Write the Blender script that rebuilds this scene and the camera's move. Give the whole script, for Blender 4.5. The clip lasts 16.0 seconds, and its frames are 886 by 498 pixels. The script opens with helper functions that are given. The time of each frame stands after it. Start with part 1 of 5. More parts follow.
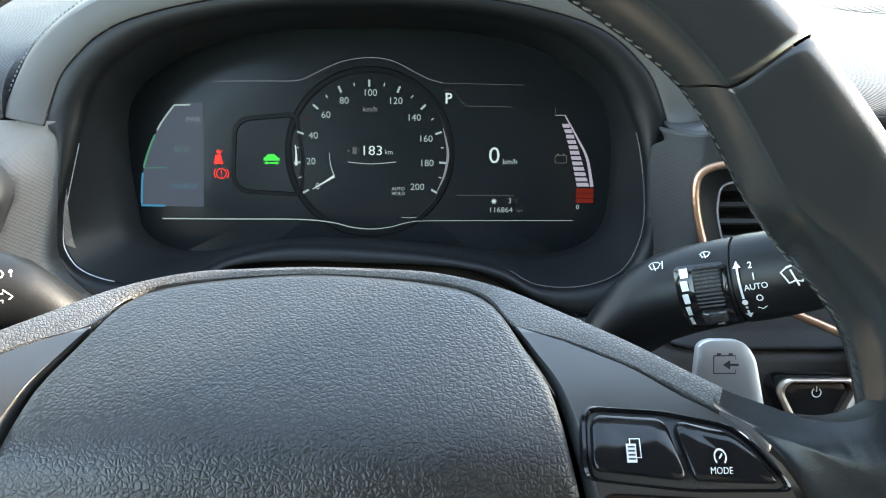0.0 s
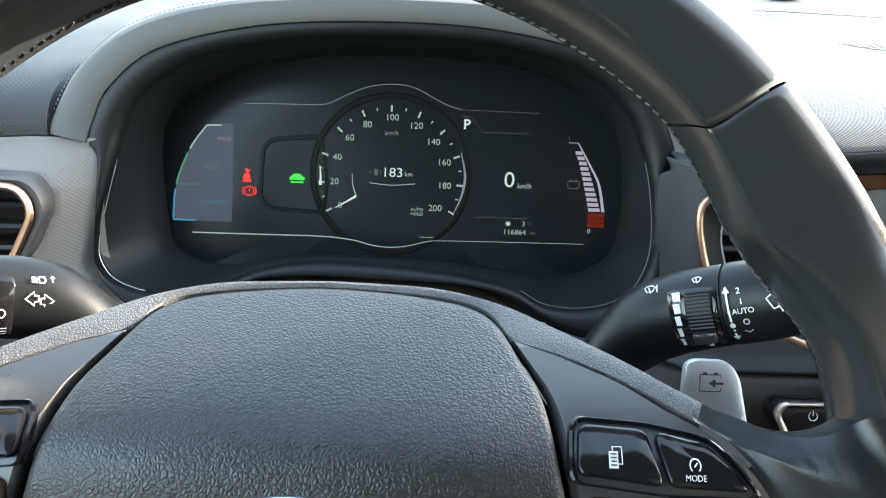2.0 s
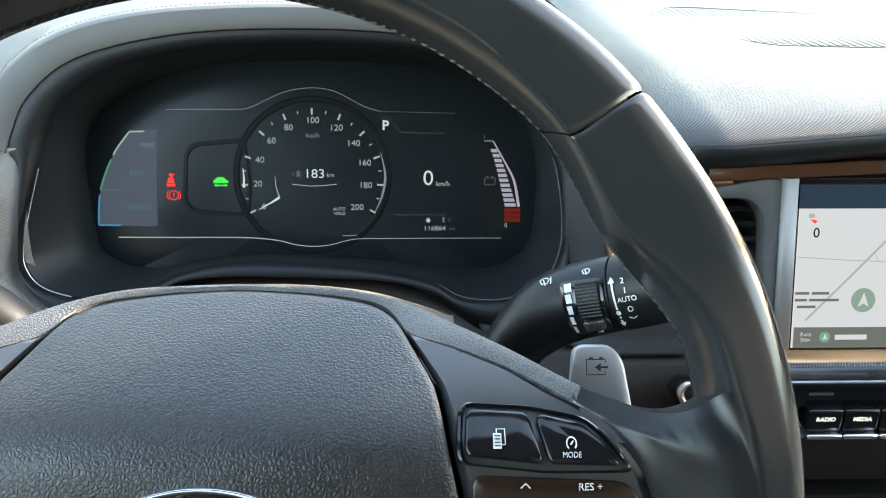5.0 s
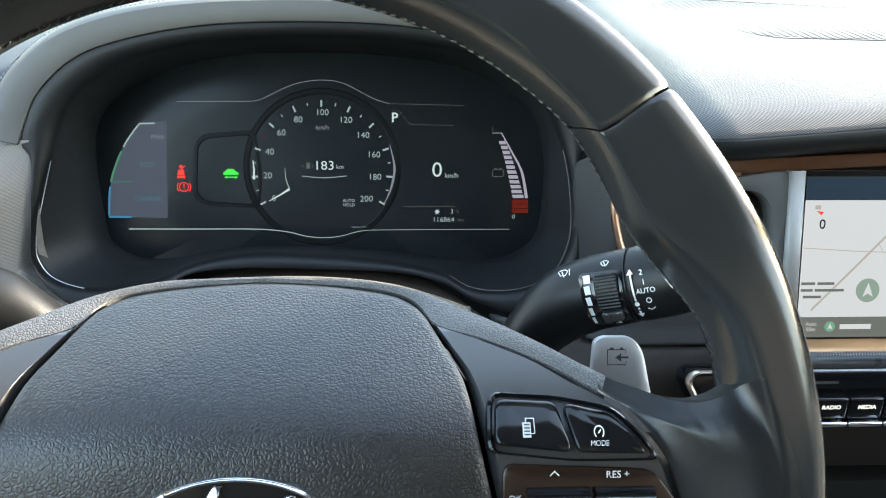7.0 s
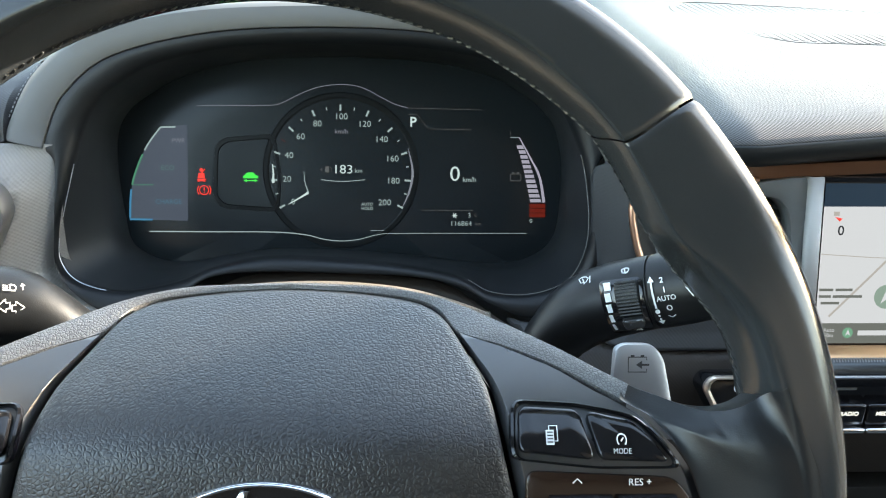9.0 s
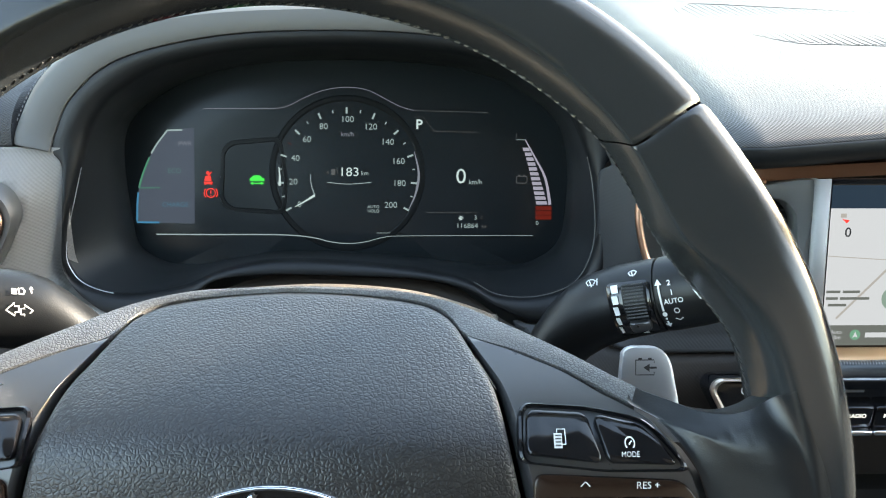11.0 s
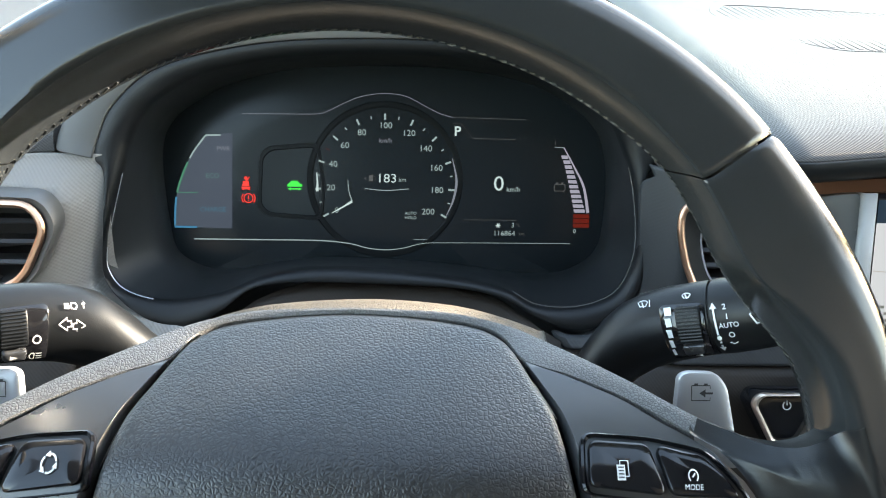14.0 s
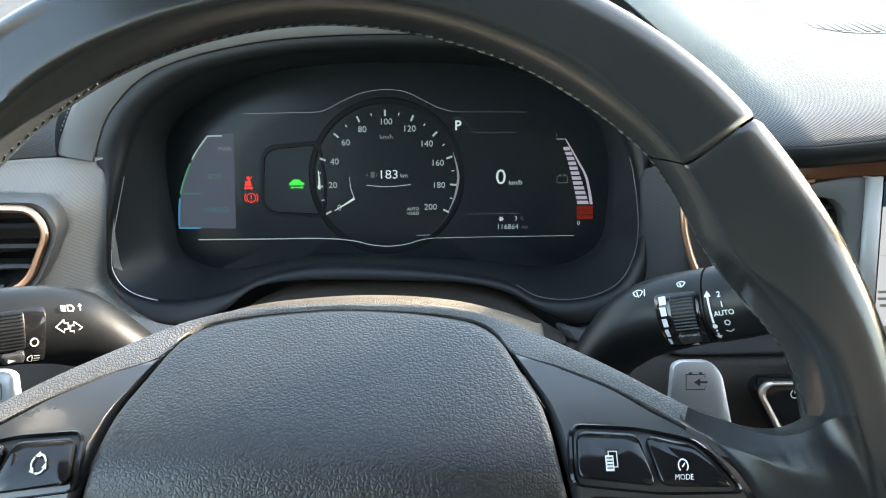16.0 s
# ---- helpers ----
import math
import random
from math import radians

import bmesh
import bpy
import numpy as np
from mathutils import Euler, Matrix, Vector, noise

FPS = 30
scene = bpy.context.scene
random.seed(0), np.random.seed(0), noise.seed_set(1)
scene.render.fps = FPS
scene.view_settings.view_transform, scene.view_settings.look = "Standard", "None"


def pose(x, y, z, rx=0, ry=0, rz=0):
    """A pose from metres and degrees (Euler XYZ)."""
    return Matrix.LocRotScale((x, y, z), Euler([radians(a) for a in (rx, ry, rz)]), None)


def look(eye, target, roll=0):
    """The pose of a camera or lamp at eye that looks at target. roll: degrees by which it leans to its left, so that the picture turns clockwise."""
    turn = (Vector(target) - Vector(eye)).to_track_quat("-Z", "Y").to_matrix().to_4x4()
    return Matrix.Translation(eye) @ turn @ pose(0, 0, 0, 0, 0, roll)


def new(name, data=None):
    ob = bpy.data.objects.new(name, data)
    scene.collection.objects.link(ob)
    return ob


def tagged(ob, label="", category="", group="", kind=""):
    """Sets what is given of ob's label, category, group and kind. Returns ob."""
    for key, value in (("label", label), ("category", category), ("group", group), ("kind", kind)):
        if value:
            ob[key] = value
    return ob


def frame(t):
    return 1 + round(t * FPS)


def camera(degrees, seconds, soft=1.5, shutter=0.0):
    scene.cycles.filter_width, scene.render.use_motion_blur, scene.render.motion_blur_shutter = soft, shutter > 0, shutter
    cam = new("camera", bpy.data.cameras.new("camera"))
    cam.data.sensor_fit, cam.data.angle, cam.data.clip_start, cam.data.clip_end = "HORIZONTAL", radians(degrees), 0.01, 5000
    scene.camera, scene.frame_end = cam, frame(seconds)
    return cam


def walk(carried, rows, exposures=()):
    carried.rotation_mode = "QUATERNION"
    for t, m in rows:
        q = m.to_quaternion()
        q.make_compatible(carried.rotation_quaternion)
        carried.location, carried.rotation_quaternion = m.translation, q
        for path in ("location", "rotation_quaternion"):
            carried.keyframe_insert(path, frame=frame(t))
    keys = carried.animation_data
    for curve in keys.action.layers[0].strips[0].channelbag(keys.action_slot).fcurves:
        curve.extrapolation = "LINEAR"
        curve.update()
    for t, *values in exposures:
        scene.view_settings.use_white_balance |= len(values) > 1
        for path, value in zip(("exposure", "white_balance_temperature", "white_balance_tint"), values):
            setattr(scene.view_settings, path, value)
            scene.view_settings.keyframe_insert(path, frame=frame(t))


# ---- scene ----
cam = camera(54.06, 16.0, soft=1.1)
ROWS = [
    (0, 0.0399, 0.0381, 1.0578, 65.726, -0.288, -0.486),
    (0.5, 0.0345, 0.0336, 1.0568, 66.260, -0.766, -0.160),
    (1, 0.0417, 0.0272, 1.0581, 66.604, -0.916, 0.272),
    (1.5, 0.0454, 0.0249, 1.0570, 66.839, -0.892, 0.880),
    (2, 0.0462, 0.0170, 1.0672, 66.979, -1.009, 1.655),
    (2.5, 0.0480, 0.0060, 1.0730, 67.346, -0.885, 1.815),
    (3, 0.0548, -0.0007, 1.0700, 67.466, -0.861, 0.835),
    (3.5, 0.0591, -0.0053, 1.0776, 67.456, -1.064, -0.393),
    (4, 0.0626, -0.0031, 1.0776, 67.682, -1.087, -1.105),
    (4.2, 0.0664, 0.0021, 1.0781, 67.469, -0.863, -1.256),
    (6.5, 0.0561, -0.0061, 1.0781, 65.828, -1.112, -2.747),
    (7, 0.0516, -0.0040, 1.0813, 65.789, -0.940, -2.687),
    (7.5, 0.0480, -0.0033, 1.0843, 65.678, -0.994, -2.481),
    (8, 0.0478, -0.0034, 1.0835, 65.748, -1.004, -2.242),
    (8.5, 0.0473, -0.0053, 1.0849, 65.702, -0.969, -2.044),
    (11, 0.0459, -0.0054, 1.0862, 65.795, -0.688, -1.677),
    (11.5, 0.0443, -0.0032, 1.0885, 65.647, -0.703, -1.587),
    (12, 0.0392, 0.0035, 1.0925, 65.321, -0.691, -1.599),
    (12.5, 0.0365, 0.0042, 1.0939, 65.104, -0.778, -1.505),
    (13, 0.0353, 0.0037, 1.0954, 64.960, -0.717, -1.277),
    (13.5, 0.0330, 0.0049, 1.0959, 64.832, -0.743, -1.150),
    (14, 0.0285, 0.0019, 1.0981, 64.901, -0.920, -0.754),
    (14.5, 0.0316, -0.0002, 1.0995, 64.995, -0.758, -0.405),
    (15, 0.0409, -0.0024, 1.1002, 64.940, -0.256, -0.177),
    (15.5, 0.0388, 0.0014, 1.0997, 64.860, 0.361, -0.189),
    (16, 0.0419, 0.0026, 1.0962, 64.705, 0.972, 0.053),
]
walk(cam, [(t, pose(x, y, z, rx, ry, rz)) for t, x, y, z, rx, ry, rz in ROWS], [(0.0, 4.27, 7900, 9.5), (2.5, 4.24, 7900, 9.5), (6.0, 4.16, 7900, 9.5), (16.0, 4.16, 7900, 9.5)])

# ---- world, sun, exposure ----
SUN_AZ, SUN_EL = 73.0, 12.5      # degrees to the right of straight ahead, and above the horizon
world = bpy.data.worlds.new("sky")
scene.world = world
world.use_nodes = True
wn = world.node_tree
sky = wn.nodes.new("ShaderNodeTexSky")
sky.sky_type, sky.sun_disc = "NISHITA", False
sky.dust_density = 0.7
sky.sun_elevation, sky.sun_rotation = radians(SUN_EL), radians(SUN_AZ)
wn.links.new(sky.outputs[0], wn.nodes["Background"].inputs[0])
wn.nodes["Background"].inputs[1].default_value = 0.15
lamp = bpy.data.lights.new("sun", "SUN")
lamp.energy, lamp.angle, lamp.color = 3.3, radians(0.6), (1.0, 0.97, 0.93)
sun = new("sun", lamp)
_az, _el = radians(SUN_AZ), radians(SUN_EL)
_dir = Vector((math.sin(_az) * math.cos(_el), math.cos(_az) * math.cos(_el), math.sin(_el)))
sun.matrix_world = look(Vector((0, 0, 3)) + _dir * 5, (0, 0, 3))


# ---- materials ----
def material(name, color, rough=0.5, metal=0.0, spec=0.5, coat=0.0, emit=None, glow=1.0):
    m = bpy.data.materials.new(name)
    m.use_nodes = True
    b = m.node_tree.nodes["Principled BSDF"]
    b.inputs["Base Color"].default_value = (*color, 1)
    b.inputs["Roughness"].default_value = rough
    b.inputs["Metallic"].default_value = metal
    b.inputs["Specular IOR Level"].default_value = spec
    b.inputs["Coat Weight"].default_value = coat
    if emit:
        b.inputs["Emission Color"].default_value = (*emit, 1)
        b.inputs["Emission Strength"].default_value = glow
    return m


def nodes(m):
    t = m.node_tree
    b = t.nodes["Principled BSDF"]

    def add(kind, **kw):
        n = t.nodes.new(kind)
        for key, value in kw.items():
            n.inputs[key.replace("_", " ")].default_value = value
        return n

    return t, b, add


def mottle(m, a, c, scale, detail=4.0, rough=None):
    """Two tones of the base colour, and of the gloss, over a noise."""
    t, b, add = nodes(m)
    co = t.nodes.new("ShaderNodeTexCoord")
    n = add("ShaderNodeTexNoise", Scale=scale, Detail=detail)
    t.links.new(co.outputs["Object"], n.inputs["Vector"])
    mix = t.nodes.new("ShaderNodeMix")
    mix.data_type = "RGBA"
    mix.inputs["A"].default_value, mix.inputs["B"].default_value = (*a, 1), (*c, 1)
    t.links.new(n.outputs["Fac"], mix.inputs["Factor"])
    t.links.new(mix.outputs["Result"], b.inputs["Base Color"])
    if rough:
        r = t.nodes.new("ShaderNodeMapRange")
        r.inputs["From Min"].default_value, r.inputs["From Max"].default_value = 0.3, 0.7
        r.inputs["To Min"].default_value, r.inputs["To Max"].default_value = rough
        t.links.new(n.outputs["Fac"], r.inputs["Value"])
        t.links.new(r.outputs["Result"], b.inputs["Roughness"])
    return m


def bumped(m, height, strength, distance):
    t, b, add = nodes(m)
    bump = add("ShaderNodeBump", Strength=strength, Distance=distance)
    t.links.new(height, bump.inputs["Height"])
    t.links.new(bump.outputs["Normal"], b.inputs["Normal"])
    return m


def leather_grain(m, scale, strength=0.6, distance=0.0006, warp=0.0012, fine=True, crease=0.16, crease_shade=0.8):
    """Pebbled hide: warped cells with creases between them, and a finer second scale."""
    t, b, add = nodes(m)
    co = t.nodes.new("ShaderNodeTexCoord")
    nz = add("ShaderNodeTexNoise", Scale=scale * 0.55, Detail=3.0)
    t.links.new(co.outputs["Object"], nz.inputs["Vector"])
    off = t.nodes.new("ShaderNodeVectorMath")
    off.operation = "MULTIPLY_ADD"
    off.inputs[1].default_value = (warp,) * 3
    t.links.new(nz.outputs["Color"], off.inputs[0])
    t.links.new(co.outputs["Object"], off.inputs[2])
    vo = add("ShaderNodeTexVoronoi", Scale=scale)
    vo.feature = "DISTANCE_TO_EDGE"
    t.links.new(off.outputs[0], vo.inputs["Vector"])
    r = t.nodes.new("ShaderNodeMapRange")
    r.interpolation_type = "SMOOTHSTEP"
    r.inputs["From Max"].default_value = crease
    t.links.new(vo.outputs["Distance"], r.inputs["Value"])
    fn = add("ShaderNodeTexNoise", Scale=scale * 3.0, Detail=2.0)
    t.links.new(co.outputs["Object"], fn.inputs["Vector"])
    s = t.nodes.new("ShaderNodeMath")
    s.operation = "MULTIPLY_ADD"
    s.inputs[1].default_value = 0.18 if fine else 0.0
    t.links.new(fn.outputs["Fac"], s.inputs[0])
    t.links.new(r.outputs["Result"], s.inputs[2])
    # the creases' own shade, multiplied into the base colour
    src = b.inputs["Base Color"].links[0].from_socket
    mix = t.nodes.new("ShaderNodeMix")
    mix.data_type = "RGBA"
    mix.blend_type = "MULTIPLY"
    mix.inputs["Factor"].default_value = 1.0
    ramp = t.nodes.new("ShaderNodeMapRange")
    ramp.inputs["To Min"].default_value = crease_shade
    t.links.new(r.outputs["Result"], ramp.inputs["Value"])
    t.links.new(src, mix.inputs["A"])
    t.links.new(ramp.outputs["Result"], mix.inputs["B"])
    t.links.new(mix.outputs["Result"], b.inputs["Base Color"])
    return bumped(m, s.outputs[0], strength, distance)


def dimples(m, pitch, strength=0.5, distance=0.0005, along=(1.0, 1.0)):
    """A moulded field of small raised dots in staggered rows, over x and the way round the roll of the dash."""
    t, b, add = nodes(m)
    co = t.nodes.new("ShaderNodeTexCoord")
    sep = t.nodes.new("ShaderNodeSeparateXYZ")
    t.links.new(co.outputs["Object"], sep.inputs[0])

    def calc(kind, p, q=None):
        n = t.nodes.new("ShaderNodeMath")
        n.operation = kind
        for i, v in enumerate((p, q)):
            if isinstance(v, float):
                n.inputs[i].default_value = v
            elif v is not None:
                t.links.new(v, n.inputs[i])
        return n.outputs[0]

    k = 2 * math.pi / pitch
    u = calc("SINE", calc("MULTIPLY", sep.outputs["X"], k))
    way = calc("ADD", calc("MULTIPLY", sep.outputs["Y"], along[0]), calc("MULTIPLY", sep.outputs["Z"], along[1]))
    v = calc("SINE", calc("MULTIPLY", way, k))
    return bumped(m, calc("MULTIPLY", u, v), strength, distance)


def fine_bump(m, scale, strength, distance, detail=3.0):
    t, b, add = nodes(m)
    co = t.nodes.new("ShaderNodeTexCoord")
    n = add("ShaderNodeTexNoise", Scale=scale, Detail=detail)
    t.links.new(co.outputs["Object"], n.inputs["Vector"])
    return bumped(m, n.outputs["Fac"], strength, distance)


PAD = leather_grain(mottle(material("pad_grain", (0.0115, 0.0118, 0.0128), 0.42, spec=0.62), (0.0105, 0.0108, 0.0117), (0.0125, 0.0128, 0.0139), 60, rough=(0.36, 0.44)), 620, 0.24, 0.0008, warp=0.0014, crease=0.27, crease_shade=0.35)
STRIP = leather_grain(mottle(material("strip_grain", (0.088, 0.088, 0.089), 0.42, spec=0.8), (0.082, 0.082, 0.083), (0.094, 0.094, 0.095), 60, rough=(0.34, 0.44)), 900, 0.28, 0.0008, warp=0.001, crease=0.26, crease_shade=0.5)
LEATHER = leather_grain(mottle(material("rim_leather", (0.0175, 0.0198, 0.0215), 0.22, spec=0.46), (0.016, 0.0182, 0.0198), (0.019, 0.0214, 0.0232), 45, rough=(0.11, 0.17)), 1300, 0.045, 0.0003, crease_shade=0.95)
GRIP = leather_grain(mottle(material("grip_leather", (0.0075, 0.0088, 0.0103), 0.3, spec=0.42), (0.0067, 0.0079, 0.0093), (0.0083, 0.0097, 0.0113), 45, rough=(0.3, 0.38)), 1100, 0.07, 0.0004, warp=0.002, crease=0.3, crease_shade=0.9)
THREAD = material("thread", (0.2, 0.2, 0.195), 0.7)
BLACK_THREAD = material("black_thread", (0.016, 0.017, 0.017), 0.6)
DASH = dimples(mottle(material("dash_skin", (0.034, 0.0338, 0.0345), 0.5, spec=0.3), (0.032, 0.0318, 0.0325), (0.037, 0.0368, 0.0375), 12, rough=(0.46, 0.54)), 0.0023, 0.5, 0.0003)
# one dash skin in two tones: sunlight and shade are in the base colours
PANEL_SUNLIT = dimples(mottle(material("panel_skin_sunlit", (0.160, 0.150, 0.137), 0.5), (0.152, 0.143, 0.130), (0.170, 0.159, 0.146), 15, rough=(0.42, 0.5)), 0.0023, 0.26, 0.0004, along=(0.0, 1.0))
PANEL_SHADED = dimples(mottle(material("panel_skin_shaded", (0.028, 0.030, 0.032), 0.5, spec=0.3), (0.0255, 0.0275, 0.0295), (0.0305, 0.0325, 0.0345), 15, rough=(0.45, 0.55)), 0.0023, 0.09, 0.0004, along=(0.0, 1.0))
HOODSKIN = fine_bump(mottle(material("hood_skin", (0.056, 0.056, 0.054), 0.6), (0.052, 0.052, 0.050), (0.061, 0.061, 0.059), 25, rough=(0.55, 0.65)), 2500, 0.15, 0.0002)
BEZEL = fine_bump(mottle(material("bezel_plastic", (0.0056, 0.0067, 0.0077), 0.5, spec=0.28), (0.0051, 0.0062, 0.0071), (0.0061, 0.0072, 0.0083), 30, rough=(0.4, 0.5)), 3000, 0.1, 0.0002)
VENTFRAME = fine_bump(mottle(material("vent_frame_plastic", (0.072, 0.07, 0.067), 0.4), (0.067, 0.065, 0.062), (0.078, 0.076, 0.072), 30, rough=(0.35, 0.45)), 3000, 0.1, 0.0002)
TUNNEL = fine_bump(mottle(material("tunnel_plastic", (0.0112, 0.0132, 0.0147), 0.5, spec=0.24), (0.0105, 0.0124, 0.0138), (0.0119, 0.014, 0.0156), 30, rough=(0.42, 0.52)), 3000, 0.1, 0.0002)
PLATE = mottle(material("display_plate", (0.0102, 0.0131, 0.0149), 0.24, spec=0.17), (0.0096, 0.0123, 0.014), (0.0108, 0.0139, 0.0158), 20, rough=(0.2, 0.25))
GAUGERING = material("gauge_ring_black", (0.004, 0.005, 0.0055), 0.4, spec=0.12)
SATIN = fine_bump(mottle(material("satin_black", (0.024, 0.025, 0.027), 0.3, spec=0.8), (0.021, 0.022, 0.024), (0.027, 0.028, 0.030), 70, rough=(0.26, 0.36)), 2500, 0.03, 0.0001)
GLOSS = mottle(material("gloss_black", (0.006, 0.006, 0.007), 0.1, spec=0.45), (0.005, 0.005, 0.006), (0.008, 0.008, 0.009), 90, rough=(0.08, 0.14))
STALK = fine_bump(mottle(material("stalk_plastic", (0.0045, 0.0052, 0.006), 0.4, spec=0.24), (0.0041, 0.0048, 0.0055), (0.0049, 0.0056, 0.0065), 60, rough=(0.33, 0.42)), 1800, 0.2, 0.0003)
SHROUD = leather_grain(mottle(material("shroud_plastic", (0.1, 0.082, 0.06), 0.5), (0.09, 0.074, 0.054), (0.11, 0.09, 0.066), 40, rough=(0.45, 0.55)), 1000, 0.6, 0.0005, crease_shade=0.5)
KNEE = dimples(mottle(material("knee_panel", (0.020, 0.0155, 0.0125), 0.6, spec=0.3), (0.0182, 0.014, 0.0113), (0.022, 0.017, 0.0138), 18, rough=(0.5, 0.65)), 0.0022, 0.12, 0.0003, along=(0.0, 1.0))
COPPER = mottle(material("copper_trim", (0.56, 0.34, 0.24), 0.34, 1.0), (0.52, 0.31, 0.215), (0.60, 0.37, 0.265), 50, rough=(0.3, 0.42))
COPPER_PAINT = mottle(material("copper_paint", (0.10, 0.036, 0.0155), 0.4, 0.2), (0.09, 0.032, 0.0135), (0.11, 0.041, 0.018), 40, rough=(0.35, 0.45))
# lit copy of the copper: the ledge's brightness is in the base colour
COPPER_LIT = mottle(material("copper_lit", (0.68, 0.385, 0.2), 0.42, 0.75), (0.63, 0.355, 0.18), (0.73, 0.415, 0.22), 50, rough=(0.38, 0.5))
CHAMPAGNE = mottle(material("champagne_metal", (0.6, 0.5, 0.42), 0.3, 0.9), (0.55, 0.46, 0.39), (0.65, 0.54, 0.45), 50, rough=(0.26, 0.36))
BROWN = mottle(material("dark_brown_panel", (0.02, 0.011, 0.008), 0.2, 0.2), (0.017, 0.009, 0.006), (0.024, 0.013, 0.009), 60, rough=(0.14, 0.24))
CHROME = mottle(material("chrome", (0.75, 0.75, 0.76), 0.1, 1.0), (0.7, 0.7, 0.71), (0.8, 0.8, 0.81), 60, rough=(0.06, 0.16))
SILVER = fine_bump(mottle(material("silver_paint", (0.4, 0.41, 0.43), 0.34, 0.6), (0.37, 0.38, 0.4), (0.43, 0.44, 0.46), 30, rough=(0.3, 0.4)), 3000, 0.05, 0.0001)
SILVER_MATT = fine_bump(mottle(material("matt_silver_paint", (0.3, 0.298, 0.29), 0.5, 0.2), (0.28, 0.278, 0.27), (0.32, 0.318, 0.31), 30, rough=(0.48, 0.58)), 3000, 0.05, 0.0001)
HOUSING = fine_bump(mottle(material("housing_plastic", (0.085, 0.087, 0.087), 0.45), (0.079, 0.081, 0.081), (0.091, 0.093, 0.093), 30, rough=(0.38, 0.48)), 3000, 0.08, 0.0001)
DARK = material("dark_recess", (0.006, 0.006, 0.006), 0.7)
SLAT = mottle(material("vent_slat", (0.02, 0.02, 0.021), 0.4), (0.017, 0.017, 0.018), (0.024, 0.024, 0.025), 60, rough=(0.34, 0.46))
INK = material("white_print", (0.62, 0.63, 0.62), 0.5)
DARKINK = material("dark_print", (0.03, 0.03, 0.032), 0.5)
LINING = fine_bump(mottle(material("cabin_cloth", (0.028, 0.0285, 0.029), 0.9), (0.0245, 0.025, 0.0255), (0.0315, 0.032, 0.0325), 20), 900, 0.3, 0.001)
ROOFCLOTH = fine_bump(mottle(material("roof_cloth", (0.115, 0.114, 0.112), 0.9), (0.108, 0.107, 0.105), (0.122, 0.121, 0.119), 20), 900, 0.3, 0.001)
TRIM = fine_bump(mottle(material("door_trim", (0.075, 0.074, 0.073), 0.6), (0.066, 0.065, 0.064), (0.085, 0.084, 0.083), 15), 900, 0.2, 0.0006)
FRIT = material("black_glass_edge", (0.01, 0.011, 0.011), 0.3)
ASPHALT = fine_bump(mottle(material("asphalt", (0.06, 0.06, 0.06), 0.9), (0.045, 0.045, 0.047), (0.08, 0.08, 0.08), 0.8, 8.0), 60, 0.5, 0.01)


def lit(name, color, glow):
    return material(name, (0.005, 0.005, 0.005), 0.4, spec=0.1, emit=color, glow=glow * 0.08)


WHITE_ON = lit("lit_white", (0.62, 0.88, 1.0), 0.58)
LETTER_ON = lit("lit_lettering", (0.85, 0.95, 1.0), 1.0)
DIM_ON = lit("lit_dim_white", (0.52, 0.78, 0.9), 0.38)
LABEL_ON = lit("lit_label_grey", (0.5, 0.62, 0.85), 0.26)
FAINT_ON = lit("lit_faint_grey", (0.5, 0.6, 0.7), 0.12)
RED_ON = lit("lit_red", (1.0, 0.06, 0.05), 0.75)
DARKRED_ON = lit("lit_dark_red", (0.7, 0.06, 0.03), 0.13)
GREEN_ON = lit("lit_green", (0.02, 1.0, 0.12), 0.7)
TEAL_ON = lit("lit_teal", (0.1, 0.5, 0.35), 0.35)
TEAL_LABEL = lit("lit_teal_label", (0.2, 0.5, 0.55), 0.29)
BLUE_LABEL = lit("lit_blue_label", (0.12, 0.42, 0.7), 0.3)
BLUE_ON = lit("lit_blue", (0.05, 0.35, 0.7), 0.45)
BAR_ON = lit("lit_bar", (0.55, 0.6, 0.85), 0.42)
LCD_ON = lit("lit_lcd", (0.42, 0.6, 0.95), 0.095)
MAP_ON = lit("lit_map", (0.70, 0.80, 0.95), 0.62)
MAP_TOP = lit("lit_map_header", (0.03, 0.08, 0.16), 0.3)
MAP_ROAD = lit("lit_map_road", (0.5, 0.52, 0.55), 0.6)
MAP_DARK = lit("lit_map_ink", (0.05, 0.06, 0.08), 0.3)
MAP_BAR = lit("lit_map_bar", (0.2, 0.24, 0.25), 0.5)
MAP_DISC = lit("lit_map_disc", (0.27, 0.42, 0.40), 0.62)
MAP_GREEN = lit("lit_map_green", (0.15, 0.4, 0.3), 0.7)


# ---- mesh helpers ----
def part(name, bm, mat, parent=None, label="", flat=False, solid=0.0, local=True):
    """Links a bmesh as one mesh object, under parent if there is one."""
    bmesh.ops.recalc_face_normals(bm, faces=bm.faces)
    for f in bm.faces:
        f.smooth = not flat
    for e in bm.edges:
        if len(e.link_faces) == 2 and e.calc_face_angle(0) > radians(38):
            e.smooth = False
    me = bpy.data.meshes.new(name)
    bm.to_mesh(me)
    bm.free()
    me.materials.append(mat)
    ob = new(name, me)
    if parent:
        ob.parent = parent
    if label:
        ob["label"] = label
    if solid:
        s = ob.modifiers.new("thickness", "SOLIDIFY")
        s.thickness, s.offset = abs(solid), -1.0 if solid > 0 else 1.0
    return ob


def thing(name, m=Matrix(), label="", category="", group="", kind=""):
    e = new(name)
    e.empty_display_size = 0.05
    e.matrix_world = m
    return tagged(e, label, category, group, kind)


